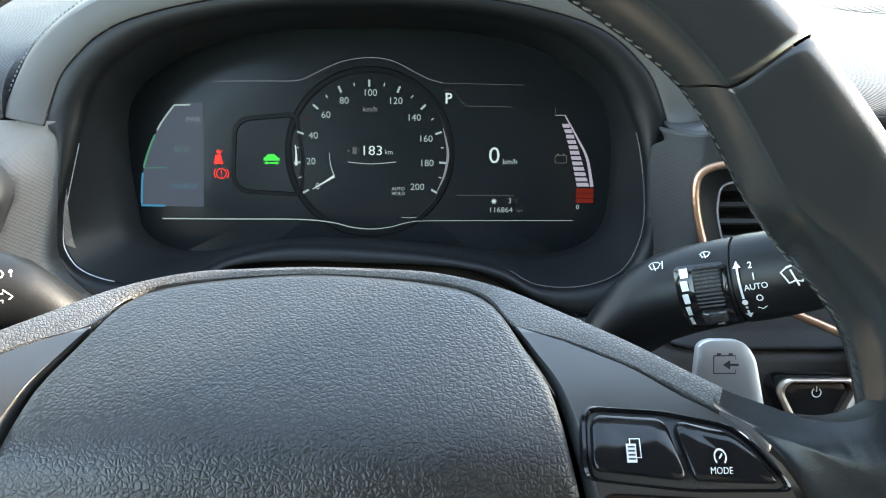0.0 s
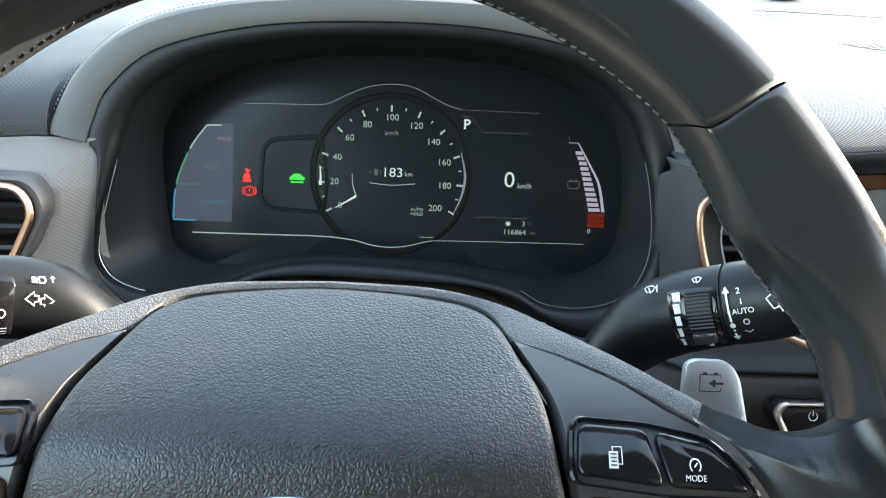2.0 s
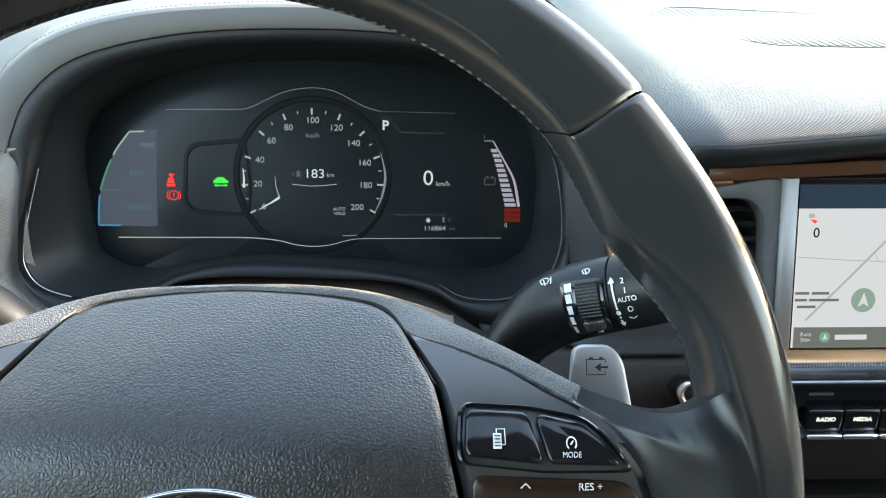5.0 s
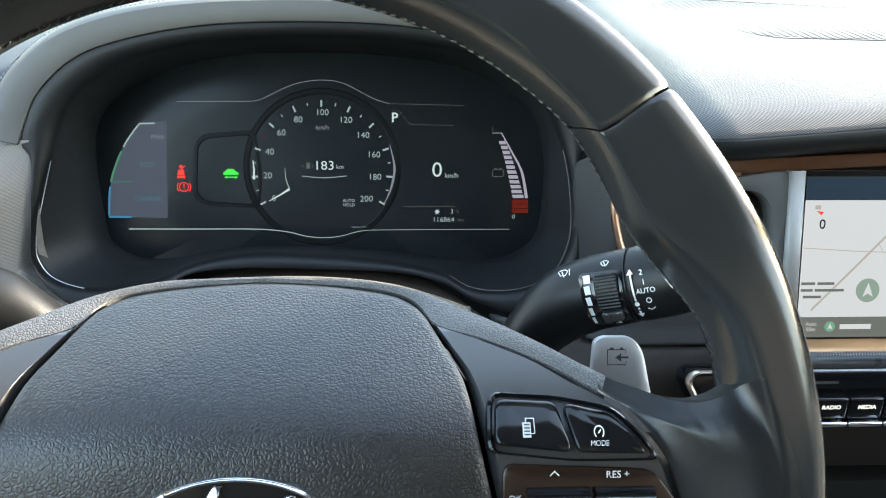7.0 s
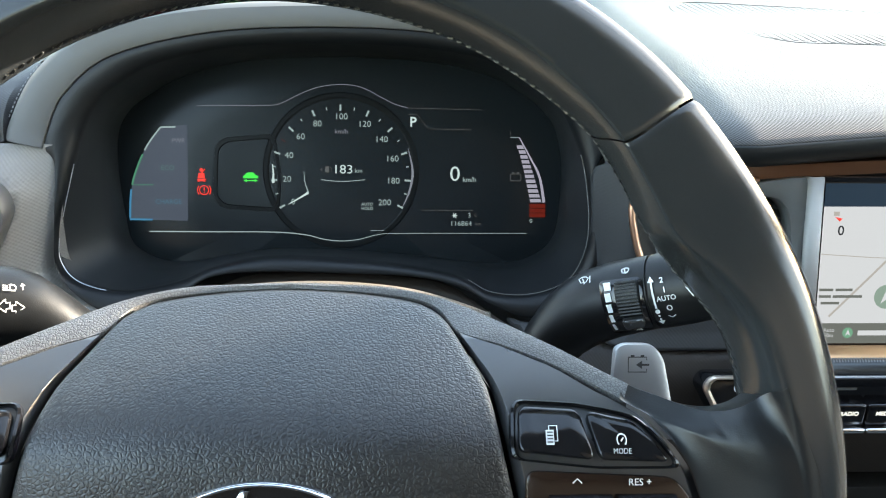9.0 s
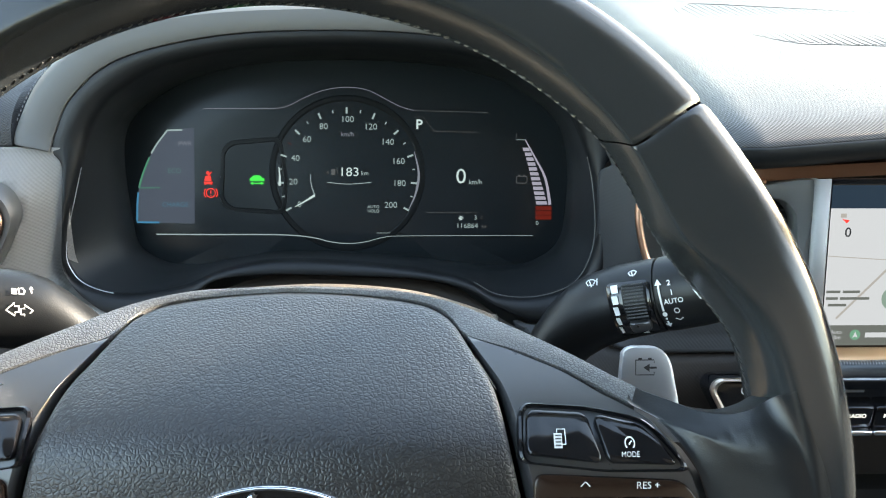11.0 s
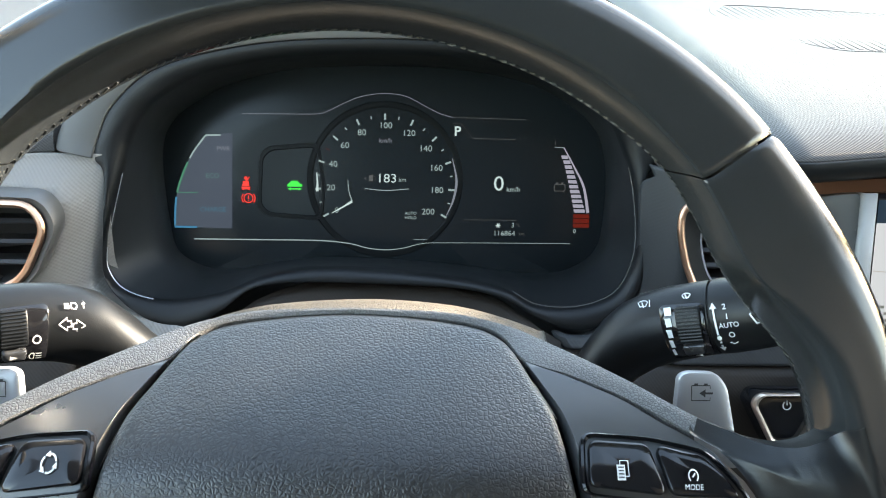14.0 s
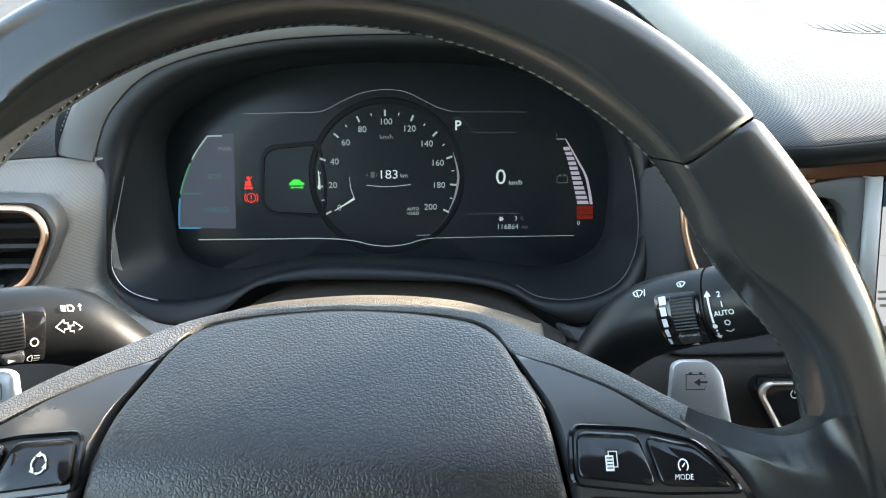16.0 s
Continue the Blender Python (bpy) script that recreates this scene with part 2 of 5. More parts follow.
def spline(pts, n, closed=False):
    """A smooth curve through the points, sampled n times per span."""
    P = [Vector(p) for p in pts]
    out, k = [], len(P)
    for i in range(k if closed else k - 1):
        a, b, c, d = (P[(i + j) % k] if closed else P[min(max(i + j, 0), k - 1)] for j in (-1, 0, 1, 2))
        for s in range(n):
            t = s / n
            out.append(0.5 * ((2 * b) + (c - a) * t + (2 * a - 5 * b + 4 * c - d) * t * t + (3 * b - a - 3 * c + d) * t ** 3))
    if not closed:
        out.append(P[-1])
    return out


def even(pts, n, closed=False):
    """The polyline, sampled again at n points of even spacing."""
    P = [Vector(p) for p in pts] + ([Vector(pts[0])] if closed else [])
    L = [0.0]
    for a, b in zip(P, P[1:]):
        L.append(L[-1] + (b - a).length)
    out, j = [], 0
    for i in range(n):
        s = L[-1] * i / (n if closed else n - 1)
        while j < len(P) - 2 and L[j + 1] < s:
            j += 1
        out.append(P[j].lerp(P[j + 1], min(1.0, (s - L[j]) / max(L[j + 1] - L[j], 1e-9))))
    return out


def loft(rings, closed=True, caps=(False, False), bm=None):
    bm = bm or bmesh.new()
    V = [[bm.verts.new(p) for p in r] for r in rings]
    n = len(V[0])
    for a, b in zip(V, V[1:]):
        for i in range(n if closed else n - 1):
            bm.faces.new((a[i], a[(i + 1) % n], b[(i + 1) % n], b[i]))
    for cap, r in zip(caps, (V[0], V[-1])):
        if cap:
            c = bm.verts.new(sum((v.co for v in r), Vector()) / n)
            for i in range(n if closed else n - 1):
                bm.faces.new((r[i], r[(i + 1) % n], c))
    return bm


def rounded(pts, r, n=5):
    """A polygon with its corners rounded."""
    P, out = [Vector(p) for p in pts], []
    k = len(P)
    for i in range(k):
        p, a, b = P[i], P[i - 1], P[(i + 1) % k]
        d = min(r, (a - p).length * 0.48, (b - p).length * 0.48)
        s, e = p + (a - p).normalized() * d, p + (b - p).normalized() * d
        for j in range(n + 1):
            t = j / n
            out.append(s * (1 - t) ** 2 + p * 2 * t * (1 - t) + e * t * t)
    return out


def puck(outline, top, base=0.0, bevel=0.0008, to=None, bm=None, dish=0.0):
    """A flat piece with rounded upper edges over a 2D outline, laid onto a surface by to(u, v, h)."""
    to = to or (lambda u, v, h: (u, v, h))
    P = [Vector((p[0], p[1])) for p in outline]
    c = sum(P, Vector((0, 0))) / len(P)
    size = max((p - c).length for p in P)

    def ring(inset, h):
        return [to(*(c + (p - c) * max(0.0, 1 - inset / max((p - c).length, 1e-6))), h) for p in P]

    rings = [ring(0, base), ring(0, top - bevel), ring(bevel * 0.3, top - bevel * 0.3), ring(bevel, top)]
    for k in (0.35, 0.7):
        rings.append([to(*(c + (p - c) * (1 - k) * max(0.0, 1 - bevel / max((p - c).length, 1e-6))), top - dish * k) for p in P])
    bm = loft(rings, bm=bm)
    bm.verts.ensure_lookup_table()
    n = len(P)
    last = bm.verts[-n:]
    m = bm.verts.new(to(c[0], c[1], top - dish))
    for i in range(n):
        bm.faces.new((last[i], last[(i + 1) % n], m))
    return bm


def tube(path, r, n=8, closed=False, bm=None, caps=True):
    P = [Vector(p) for p in path]
    k, rings, side = len(P), [], None
    for i in range(k):
        d = (P[(i + 1) % k] - P[i - 1]) if closed else (P[min(i + 1, k - 1)] - P[max(i - 1, 0)])
        d.normalize()
        if side is None:
            side = d.orthogonal().normalized()
        side = (side - d * side.dot(d)).normalized()
        up = d.cross(side)
        rr = r(i / (k - 1)) if callable(r) else r
        rings.append([P[i] + (side * math.cos(a) + up * math.sin(a)) * rr for a in (2 * math.pi * j / n for j in range(n))])
    if closed:
        rings.append(rings[0])
        bm = loft(rings, bm=bm)
        bmesh.ops.remove_doubles(bm, verts=bm.verts, dist=1e-7)
        return bm
    return loft(rings, caps=(caps, caps), bm=bm)


def box(size, center=(0, 0, 0), bevel=0.0, seg=2, bm=None):
    own = bmesh.new()
    bmesh.ops.create_cube(own, size=1.0)
    for v in own.verts:
        v.co = Vector([v.co[i] * size[i] + center[i] for i in range(3)])
    if bevel:
        bmesh.ops.bevel(own, geom=own.edges[:], offset=bevel, segments=seg, affect="EDGES", profile=0.5)
    if bm is None:
        return own
    me = bpy.data.meshes.new("tmp")
    own.to_mesh(me)
    own.free()
    bm.from_mesh(me)
    bpy.data.meshes.remove(me)
    return bm


def ribbon(pts, width, to=None, h=0.0003, closed=False, bm=None, taper=None):
    """A flat line of that width along a 2D path, laid onto a surface by to(u, v, h)."""
    to = to or (lambda u, v, hh: (u, v, hh))
    bm = bm or bmesh.new()
    P = [Vector((p[0], p[1])) for p in pts]
    k, L, R = len(P), [], []
    for i in range(k):
        a = P[i - 1] if (i or closed) else P[0]
        b = P[(i + 1) % k] if (i < k - 1 or closed) else P[-1]
        d = (b - a).normalized()
        s = Vector((-d.y, d.x)) * width * 0.5 * (taper(i / (k - 1)) if taper else 1)
        L.append(P[i] + s)
        R.append(P[i] - s)
    A = [(bm.verts.new(to(*l, h)), bm.verts.new(to(*r, h))) for l, r in zip(L, R)]
    for i in range(k if closed else k - 1):
        (a, b), (c, d) = A[i], A[(i + 1) % k]
        bm.faces.new((a, b, d, c))
    return bm


def disc(center, rx, ry, to=None, h=0.0003, n=24, bm=None):
    to = to or (lambda u, v, hh: (u, v, hh))
    bm = bm or bmesh.new()
    V = [bm.verts.new(to(center[0] + rx * math.cos(a), center[1] + ry * math.sin(a), h)) for a in (2 * math.pi * i / n for i in range(n))]
    bm.faces.new(V)
    return bm


def poly(pts, to=None, h=0.0003, bm=None):
    to = to or (lambda u, v, hh: (u, v, hh))
    bm = bm or bmesh.new()
    bm.faces.new([bm.verts.new(to(p[0], p[1], h)) for p in pts])
    return bm


def arc(c, r, a0, a1, n=24, ry=None):
    return [(c[0] + r * math.cos(radians(a0 + (a1 - a0) * i / n)), c[1] + (ry or r) * math.sin(radians(a0 + (a1 - a0) * i / n))) for i in range(n + 1)]


def words(text, at, height, to=None, h=0.0003, squeeze=1.0, turn=0.0, bm=None, align="CENTER", bold=0.0):
    """Letters of that capital height, centred on a 2D place, as a flat mesh."""
    to = to or (lambda u, v, hh: (u, v, hh))
    cu = bpy.data.curves.new("text", "FONT")
    cu.body, cu.align_x, cu.align_y, cu.size = text, align, "CENTER", height / 0.72
    cu.resolution_u, cu.offset = 3, bold * height
    ob = bpy.data.objects.new("text", cu)
    me = bpy.data.meshes.new_from_object(ob)
    c, s = math.cos(radians(turn)), math.sin(radians(turn))
    for v in me.vertices:
        x, y = v.co.x * squeeze, v.co.y
        v.co = to(at[0] + c * x - s * y, at[1] + s * x + c * y, h)
    bm = bm or bmesh.new()
    bm.from_mesh(me)
    bpy.data.objects.remove(ob)
    bpy.data.curves.remove(cu)
    bpy.data.meshes.remove(me)
    return bm


def interp(x, table):
    if x <= table[0][0]:
        return table[0][1]
    for (a, p), (b, q) in zip(table, table[1:]):
        if x <= b:
            return p + (q - p) * (x - a) / (b - a)
    return table[-1][1]


def smooth(a, b, x):
    t = min(1.0, max(0.0, (x - a) / (b - a)))
    return t * t * (3 - 2 * t)


def scaled(pts, k=0.001):
    return [tuple(c * k for c in p) for p in pts]


# ---- the cabin shell ----
def wall(name, size, center, mat, label, category="panel", bevel=0.01):
    ob = part(name, box(size, center, bevel), mat)
    return tagged(ob, label, category, kind="structure")


ground = part("ground", box((400, 400, 0.1), (0, 60, -0.05)), ASPHALT)
tagged(ground, "grey asphalt ground outside the car", "ground", kind="structure")
wall("floor", (1.62, 3.0, 0.06), (0.37, -0.3, 0.42), TRIM, "dark carpeted floor of the car", "floor")
wall("ceiling", (1.3, 1.50, 0.04), (0.37, -0.63, 1.42), ROOFCLOTH, "grey cloth roof lining of the car", "ceiling")
wall("wall_rear", (1.28, 0.1, 1.19), (0.47, -0.55, 0.82), LINING, "plain dark cloth wall that closes the cabin", "wall")
# unseen wall added to cut low light from behind on the airbag cover
wall("rear_light_block", (0.29, 0.1, 0.80), (-0.315, -0.55, 0.62), LINING, "plain dark cloth wall, unseen, added to keep light off the wheel", "wall")
wall("wall_front", (1.9, 0.06, 0.66), (0.37, 1.12, 0.62), TRIM, "dark bulkhead ahead of the dashboard", "wall")
wall("wall_left", (0.08, 2.6, 0.75), (-0.50, -0.1, 0.645), TRIM, "dark door panel beside the driver", "wall")
wall("wall_right", (0.08, 2.6, 0.81), (1.2, -0.1, 0.675), LINING, "dark door panel on the passenger side", "wall")
for sx, nm in ((-0.50, "left"), (1.2, "right")):
    lean = 0.10 if sx < 0 else -0.10
    p = part("pillar_front_" + nm, tube([(sx - lean * 0.4, 1.06, 0.93), (sx, 0.65, 1.15), (sx + lean, 0.11, 1.40)], 0.04, 12), ROOFCLOTH)
    tagged(p, "slanted grey windscreen pillar", "pillar", kind="structure")
    p = part("pillar_middle_" + nm, tube([(sx, -0.80, 0.95), (sx + lean, -0.84, 1.41)], 0.045, 10), LINING)
    tagged(p, "upright grey door pillar", "pillar", kind="structure")
    p = part("pillar_rear_" + nm, tube([(sx, -1.33, 0.95), (sx + lean, -1.3, 1.41)], 0.07, 10), LINING)
    tagged(p, "upright grey rear pillar", "pillar", kind="structure")
frit = part("windscreen_base", loft([[(-0.6, 1.045, 0.958), (0.37, 1.10, 0.958), (1.34, 1.045, 0.958)], [(-0.6, 1.06, 0.985), (0.37, 1.115, 0.985), (1.34, 1.06, 0.985)], [(-0.6, 1.2, 0.99), (0.37, 1.26, 0.99), (1.34, 1.2, 0.99)]], closed=False), FRIT, solid=0.006)
tagged(frit, "black band along the base of the windscreen", "windscreen", kind="structure")

# ---- the dashboard ----
_ct = radians(17.2)
CLUSTER = Matrix(((1, 0, 0, 0.0), (0, math.sin(_ct), -math.cos(_ct), 0.5505), (0, math.cos(_ct), math.sin(_ct), 0.8881), (0, 0, 0, 1)))

dashboard = thing("dashboard", Matrix(), "grey dashboard with a dimpled soft skin and stitched hood", "dashboard")
OPENING = scaled([(-151, 30), (-157, 9), (-168, -37), (-166, -54), (-154.5, -64.5), (-131, -69.3), (-99, -63.7), (-73, -53.2), (-41, -47.6), (5, -48.8), (46, -53), (77, -59.6), (97, -69.8), (122, -71.2), (144, -63.5), (154.5, -48), (158, -27), (154.5, 5.7), (147, 30), (140, 43), (128, 56), (103, 70), (60, 79), (0, 82), (-60, 79), (-106, 69), (-133, 54), (-144, 43)])
OUTER = scaled([(-171.5, 18), (-166, 9), (-167.5, -27), (-167, -56), (-148, -77), (-121, -85), (-98, -74.5), (-77, -60), (-45, -56), (5, -57), (48, -59), (77, -65.5), (97, -77), (122, -85), (146, -77), (161, -56), (162, -27), (161, 8), (167.5, 18), (164.5, 29.5), (154, 50.5), (125, 73), (66, 87), (0, 90.5), (-70, 87), (-129, 73), (-158, 50.5), (-168.5, 29.5)])
op, ou = spline(OPENING, 8, True), spline(OUTER, 8, True)


def cring(pts, off):
    return [CLUSTER @ Vector((p[0], p[1], off)) for p in pts]


def toward(a, b, k):
    return [p.lerp(q, k) for p, q in zip(a, b)]


bezel = part("cluster_bezel", loft([cring(toward(ou, op, -0.02), 0.03), cring(ou, 0.0602), cring(toward(ou, op, 0.06), 0.0608), cring(toward(ou, op, 0.25), 0.0610), cring(toward(ou, op, 0.5), 0.0605), cring(toward(ou, op, 0.78), 0.0584), cring(toward(ou, op, 0.94), 0.0556), cring(op, 0.0530), cring(toward(op, ou, -0.03), 0.0500)]), BEZEL, dashboard, "smooth blue-grey plastic frame round the instruments")
BACK = scaled([(-147, 28), (-148, 5), (-144, -30), (-141, -43), (-134, -50.5), (-119, -57), (-98, -57.5), (-74, -53), (-42, -49), (5, -50), (44, -53), (77, -57), (97, -59), (118, -58), (133, -52), (142, -44), (147, -30), (149, 5), (145, 30), (137, 43), (124, 54), (100, 67), (60, 76), (0, 79), (-60, 76), (-102, 66), (-128, 52), (-140, 42)])
bk = spline(BACK, 8, True)
inner = toward(op, ou, -0.03)
part("cluster_tunnel", loft([cring(inner, 0.0500), cring(toward(inner, bk, 0.2), 0.043), cring(toward(inner, bk, 0.5), 0.032), cring(toward(inner, bk, 0.78), 0.023), cring(toward(inner, bk, 0.88), 0.0185), cring(toward(inner, bk, 0.95), 0.011), cring(bk, 0.002), cring(bk, -0.004)]), TUNNEL, dashboard, "dark plastic tunnel round the instruments")
edge = cring(op, 0.0533)
for a, b, finish in ((8, 38, SILVER), (90, 140, VENTFRAME)):
    part("bezel_edge", tube(even(edge[a:b], 60), 0.0004, 6), finish, dashboard, "thin bright edge line")

# hood: a stitched skin that rises from the bezel and runs back onto the dash
SEAM = spline(scaled([(-171.5, 18.3), (-168.5, 29.5), (-158, 50.5), (-129, 73), (-70, 87), (0, 90.5), (66, 87), (125, 73), (154, 50.5), (164.5, 29.5), (167.5, 18.3)]), 8)
LIP = spline(scaled([(-193.5, 23), (-192, 34), (-175.5, 62), (-142, 87), (-85, 101), (0, 105), (81, 101), (138, 87), (171.5, 62), (188, 34), (189.5, 23)]), 8)
TOPC = spline(scaled([(-199, 24), (-198, 36), (-182, 66), (-148, 91), (-90, 105), (0, 109.5), (86, 105), (144, 91), (178, 66), (194, 36), (195, 24)]), 8)
ENDS = [0.002 * (smooth(0.10, 0.0, i / (len(SEAM) - 1)) + smooth(0.90, 1.0, i / (len(SEAM) - 1))) for i in range(len(SEAM))]


def hood_row(pts, off):
    return [CLUSTER @ Vector((p.x, p.y, off + e)) for p, e in zip(pts, ENDS)]


hood_rows = [hood_row(SEAM, 0.0600), hood_row(toward(SEAM, LIP, 0.03), 0.0612), hood_row(toward(SEAM, LIP, 0.12), 0.0620), hood_row(toward(SEAM, LIP, 0.5), 0.0625), hood_row(toward(SEAM, LIP, 0.85), 0.0610), hood_row(LIP, 0.0575), hood_row(toward(LIP, TOPC, 0.5), 0.050), hood_row(TOPC, 0.040)]
far = []
for p in TOPC:
    q = CLUSTER @ Vector((p.x * 1.04, p.y * 1.0, 0.040))
    far.append(q)
mid_row = [Vector((q.x * 1.01, q.y + 0.09, max(0.93, q.z + 0.006))) for q in far]
end_row = [Vector((q.x * 1.08, q.y + 0.26, min(q.z, 0.955) if abs(q.x) > 0.17 else 0.955)) for q in far]
part("hood_skin", loft(hood_rows + [mid_row, end_row], closed=False), HOODSKIN, dashboard, "dark grey leather-look hood over the instruments", solid=0.003)
st = bmesh.new()
line = even([CLUSTER @ Vector((p.x, p.y + 0.0004, 0.0545 + e)) for p, e in zip(toward(LIP, TOPC, 0.35), ENDS)], 330)
for i in range(0, 328, 2):
    tube([line[i], line[i].lerp(line[i + 1], 0.5) + Vector((0, 0, 0.0004)), line[i + 1]], 0.0004, 4, bm=st)
part("hood_stitch", st, THREAD, dashboard, "pale stitched seam")


def face_y(x, z):
    """How far ahead the front face of the dash lies."""
    y = interp(z, ((0.55, 0.40), (0.70, 0.405), (0.76, 0.415), (0.80, 0.44), (0.825, 0.468), (0.85, 0.487), (0.923, 0.500), (0.936, 0.501), (0.9485, 0.505), (0.97, 0.520)))
    if x > 0:
        out = smooth(0.150, 0.182, x)
    else:
        up = smooth(0.896, 0.926, z)
        out = smooth(0.163, 0.205, -x) * (1 - up) + 0.6 * smooth(0.195, 0.27, -x) * up
    return y - 0.028 * out * smooth(0.76, 0.86, z)


def inside(pt, loop):
    x, y, c = pt[0], pt[1], False
    for a, b in zip(loop, loop[1:] + loop[:1]):
        if (a[1] > y) != (b[1] > y) and x < (b[0] - a[0]) * (y - a[1]) / (b[1] - a[1]) + a[0]:
            c = not c
    return c


# air vents: outlines in x and z
VENT_L = rounded([(-0.330, 0.915), (-0.192, 0.911), (-0.183, 0.896), (-0.1995, 0.862), (-0.225, 0.852), (-0.330, 0.848)], 0.012, 6)
VENT_R = rounded([(0.182, 0.9125), (0.284, 0.917), (0.284, 0.838), (0.210, 0.846), (0.191, 0.855), (0.1785, 0.887), (0.1765, 0.900)], 0.010, 6)
VENT_R_IN = rounded([(0.1925, 0.9000), (0.2600, 0.9065), (0.2705, 0.9010), (0.2745, 0.850), (0.206, 0.853), (0.1955, 0.868), (0.1910, 0.885)], 0.006, 6)


def shrunk(loop, k):
    c = sum((Vector(p) for p in loop), Vector((0, 0))) / len(loop)
    return [tuple(c + (Vector(p) - c) * k) for p in loop]


vl, vr = shrunk(VENT_L, 0.93), shrunk(VENT_R, 0.97)


def side_panel(edge, x_end, z_top, z_low, skip):
    """The face of the dash from the bezel's edge out to x_end, with a hole for the vent."""
    P = even([(x, z) for x, z in edge], 70)
    bm, n = bmesh.new(), 60
    V = {}

    def vert(i, j):
        if (i, j) not in V:
            z_out = z_top + (z_low - z_top) * i / 69
            t = j / n
            x = P[i].x + (x_end - P[i].x) * t
            z = P[i].y + (z_out - P[i].y) * smooth(0, 0.4, t)
            V[i, j] = bm.verts.new((x, face_y(x, z) + 0.007 * (1 - smooth(0.0, 0.05, t)) * smooth(18, 34, i), z))
        return V[i, j]

    for i in range(69):
        for j in range(n):
            q = [vert(i, j), vert(i + 1, j), vert(i + 1, j + 1), vert(i, j + 1)]
            m = sum((v.co for v in q), Vector()) / 4
            if not inside((m.x, m.z), skip):
                bm.faces.new(q)
    bmesh.ops.delete(bm, geom=[v for v in bm.verts if not v.link_faces], context="VERTS")
    return bm


rimxz = [(p.x, p.z) for p in cring(ou, 0.052)]
left_edge = [(-0.1660, 0.9260)] + [(x + 0.0025 * (1 - smooth(26, 40, i)), z - 0.003 * smooth(26, 40, i)) for i, (x, z) in enumerate(rimxz[1:46])] + [(-0.112, 0.80)]
right_edge = [(0.1620, 0.9260)] + [(x - 0.0025, z - 0.003 * smooth(24, 38, i)) for i, (x, z) in enumerate(reversed(rimxz[100:145]))] + [(0.112, 0.8165)]
part("face_panel", side_panel(left_edge, -0.46, 0.9265, 0.842, vl), PANEL_SUNLIT, dashboard, "dimpled panel beside the instruments, sunlight put into its warm grey", solid=0.002)
part("face_panel", side_panel(right_edge, 0.262, 0.930, 0.8165, vr), PANEL_SHADED, dashboard, "dimpled panel between bezel and vent, shade put into its dark grey", solid=0.002)
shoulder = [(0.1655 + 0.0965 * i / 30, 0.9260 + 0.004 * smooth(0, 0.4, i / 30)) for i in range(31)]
part("panel_shoulder", loft([[(x, face_y(x, z) + dy, z + dz) for x, z in shoulder] for dy, dz in ((0.0, -0.0004), (0.0012, 0.0008), (0.004, 0.0014), (0.012, 0.0012), (0.035, -0.001))], closed=False), PANEL_SHADED, dashboard, "rounded upper edge of the panel", solid=0.002)


def low_panel(x0, x1, z0, z1, back=0.0):
    rows = []
    for j in range(45):
        z = z0 + (z1 - z0) * j / 44
        rows.append([(x0 + (x1 - x0) * i / 40, face_y(x0 + (x1 - x0) * i / 40, z) + back, z) for i in range(41)])
    return loft(rows, closed=False)


part("knee_panel", low_panel(0.110, 0.275, 0.56, 0.8163), KNEE, dashboard, "dark brown-grey dimpled panel below the vent", solid=0.002)
part("knee_panel", low_panel(-0.182, -0.110, 0.56, 0.7985), KNEE, dashboard, "dark brown-grey dimpled panel beside the column", solid=0.002)
part("knee_panel", low_panel(-0.46, -0.182, 0.56, 0.85, 0.004), KNEE, dashboard, "dark brown-grey dimpled panel beside the door", solid=0.002)
CREST = ((0.0, 0.850), (0.04, 0.849), (0.06, 0.845), (0.077, 0.839), (0.09, 0.831), (0.10, 0.825), (0.112, 0.820))
under_rows = []
for j in range(45):
    under_rows.append([])
    for x in [-0.112 + 0.224 * i / 60 for i in range(61)]:
        z = 0.56 + (interp(abs(x), CREST) - 0.56) * j / 44
        under_rows[-1].append((x, face_y(x, z), z))
part("knee_panel", loft(under_rows, closed=False), KNEE, dashboard, "dark brown-grey dimpled panel under the column", solid=0.002)

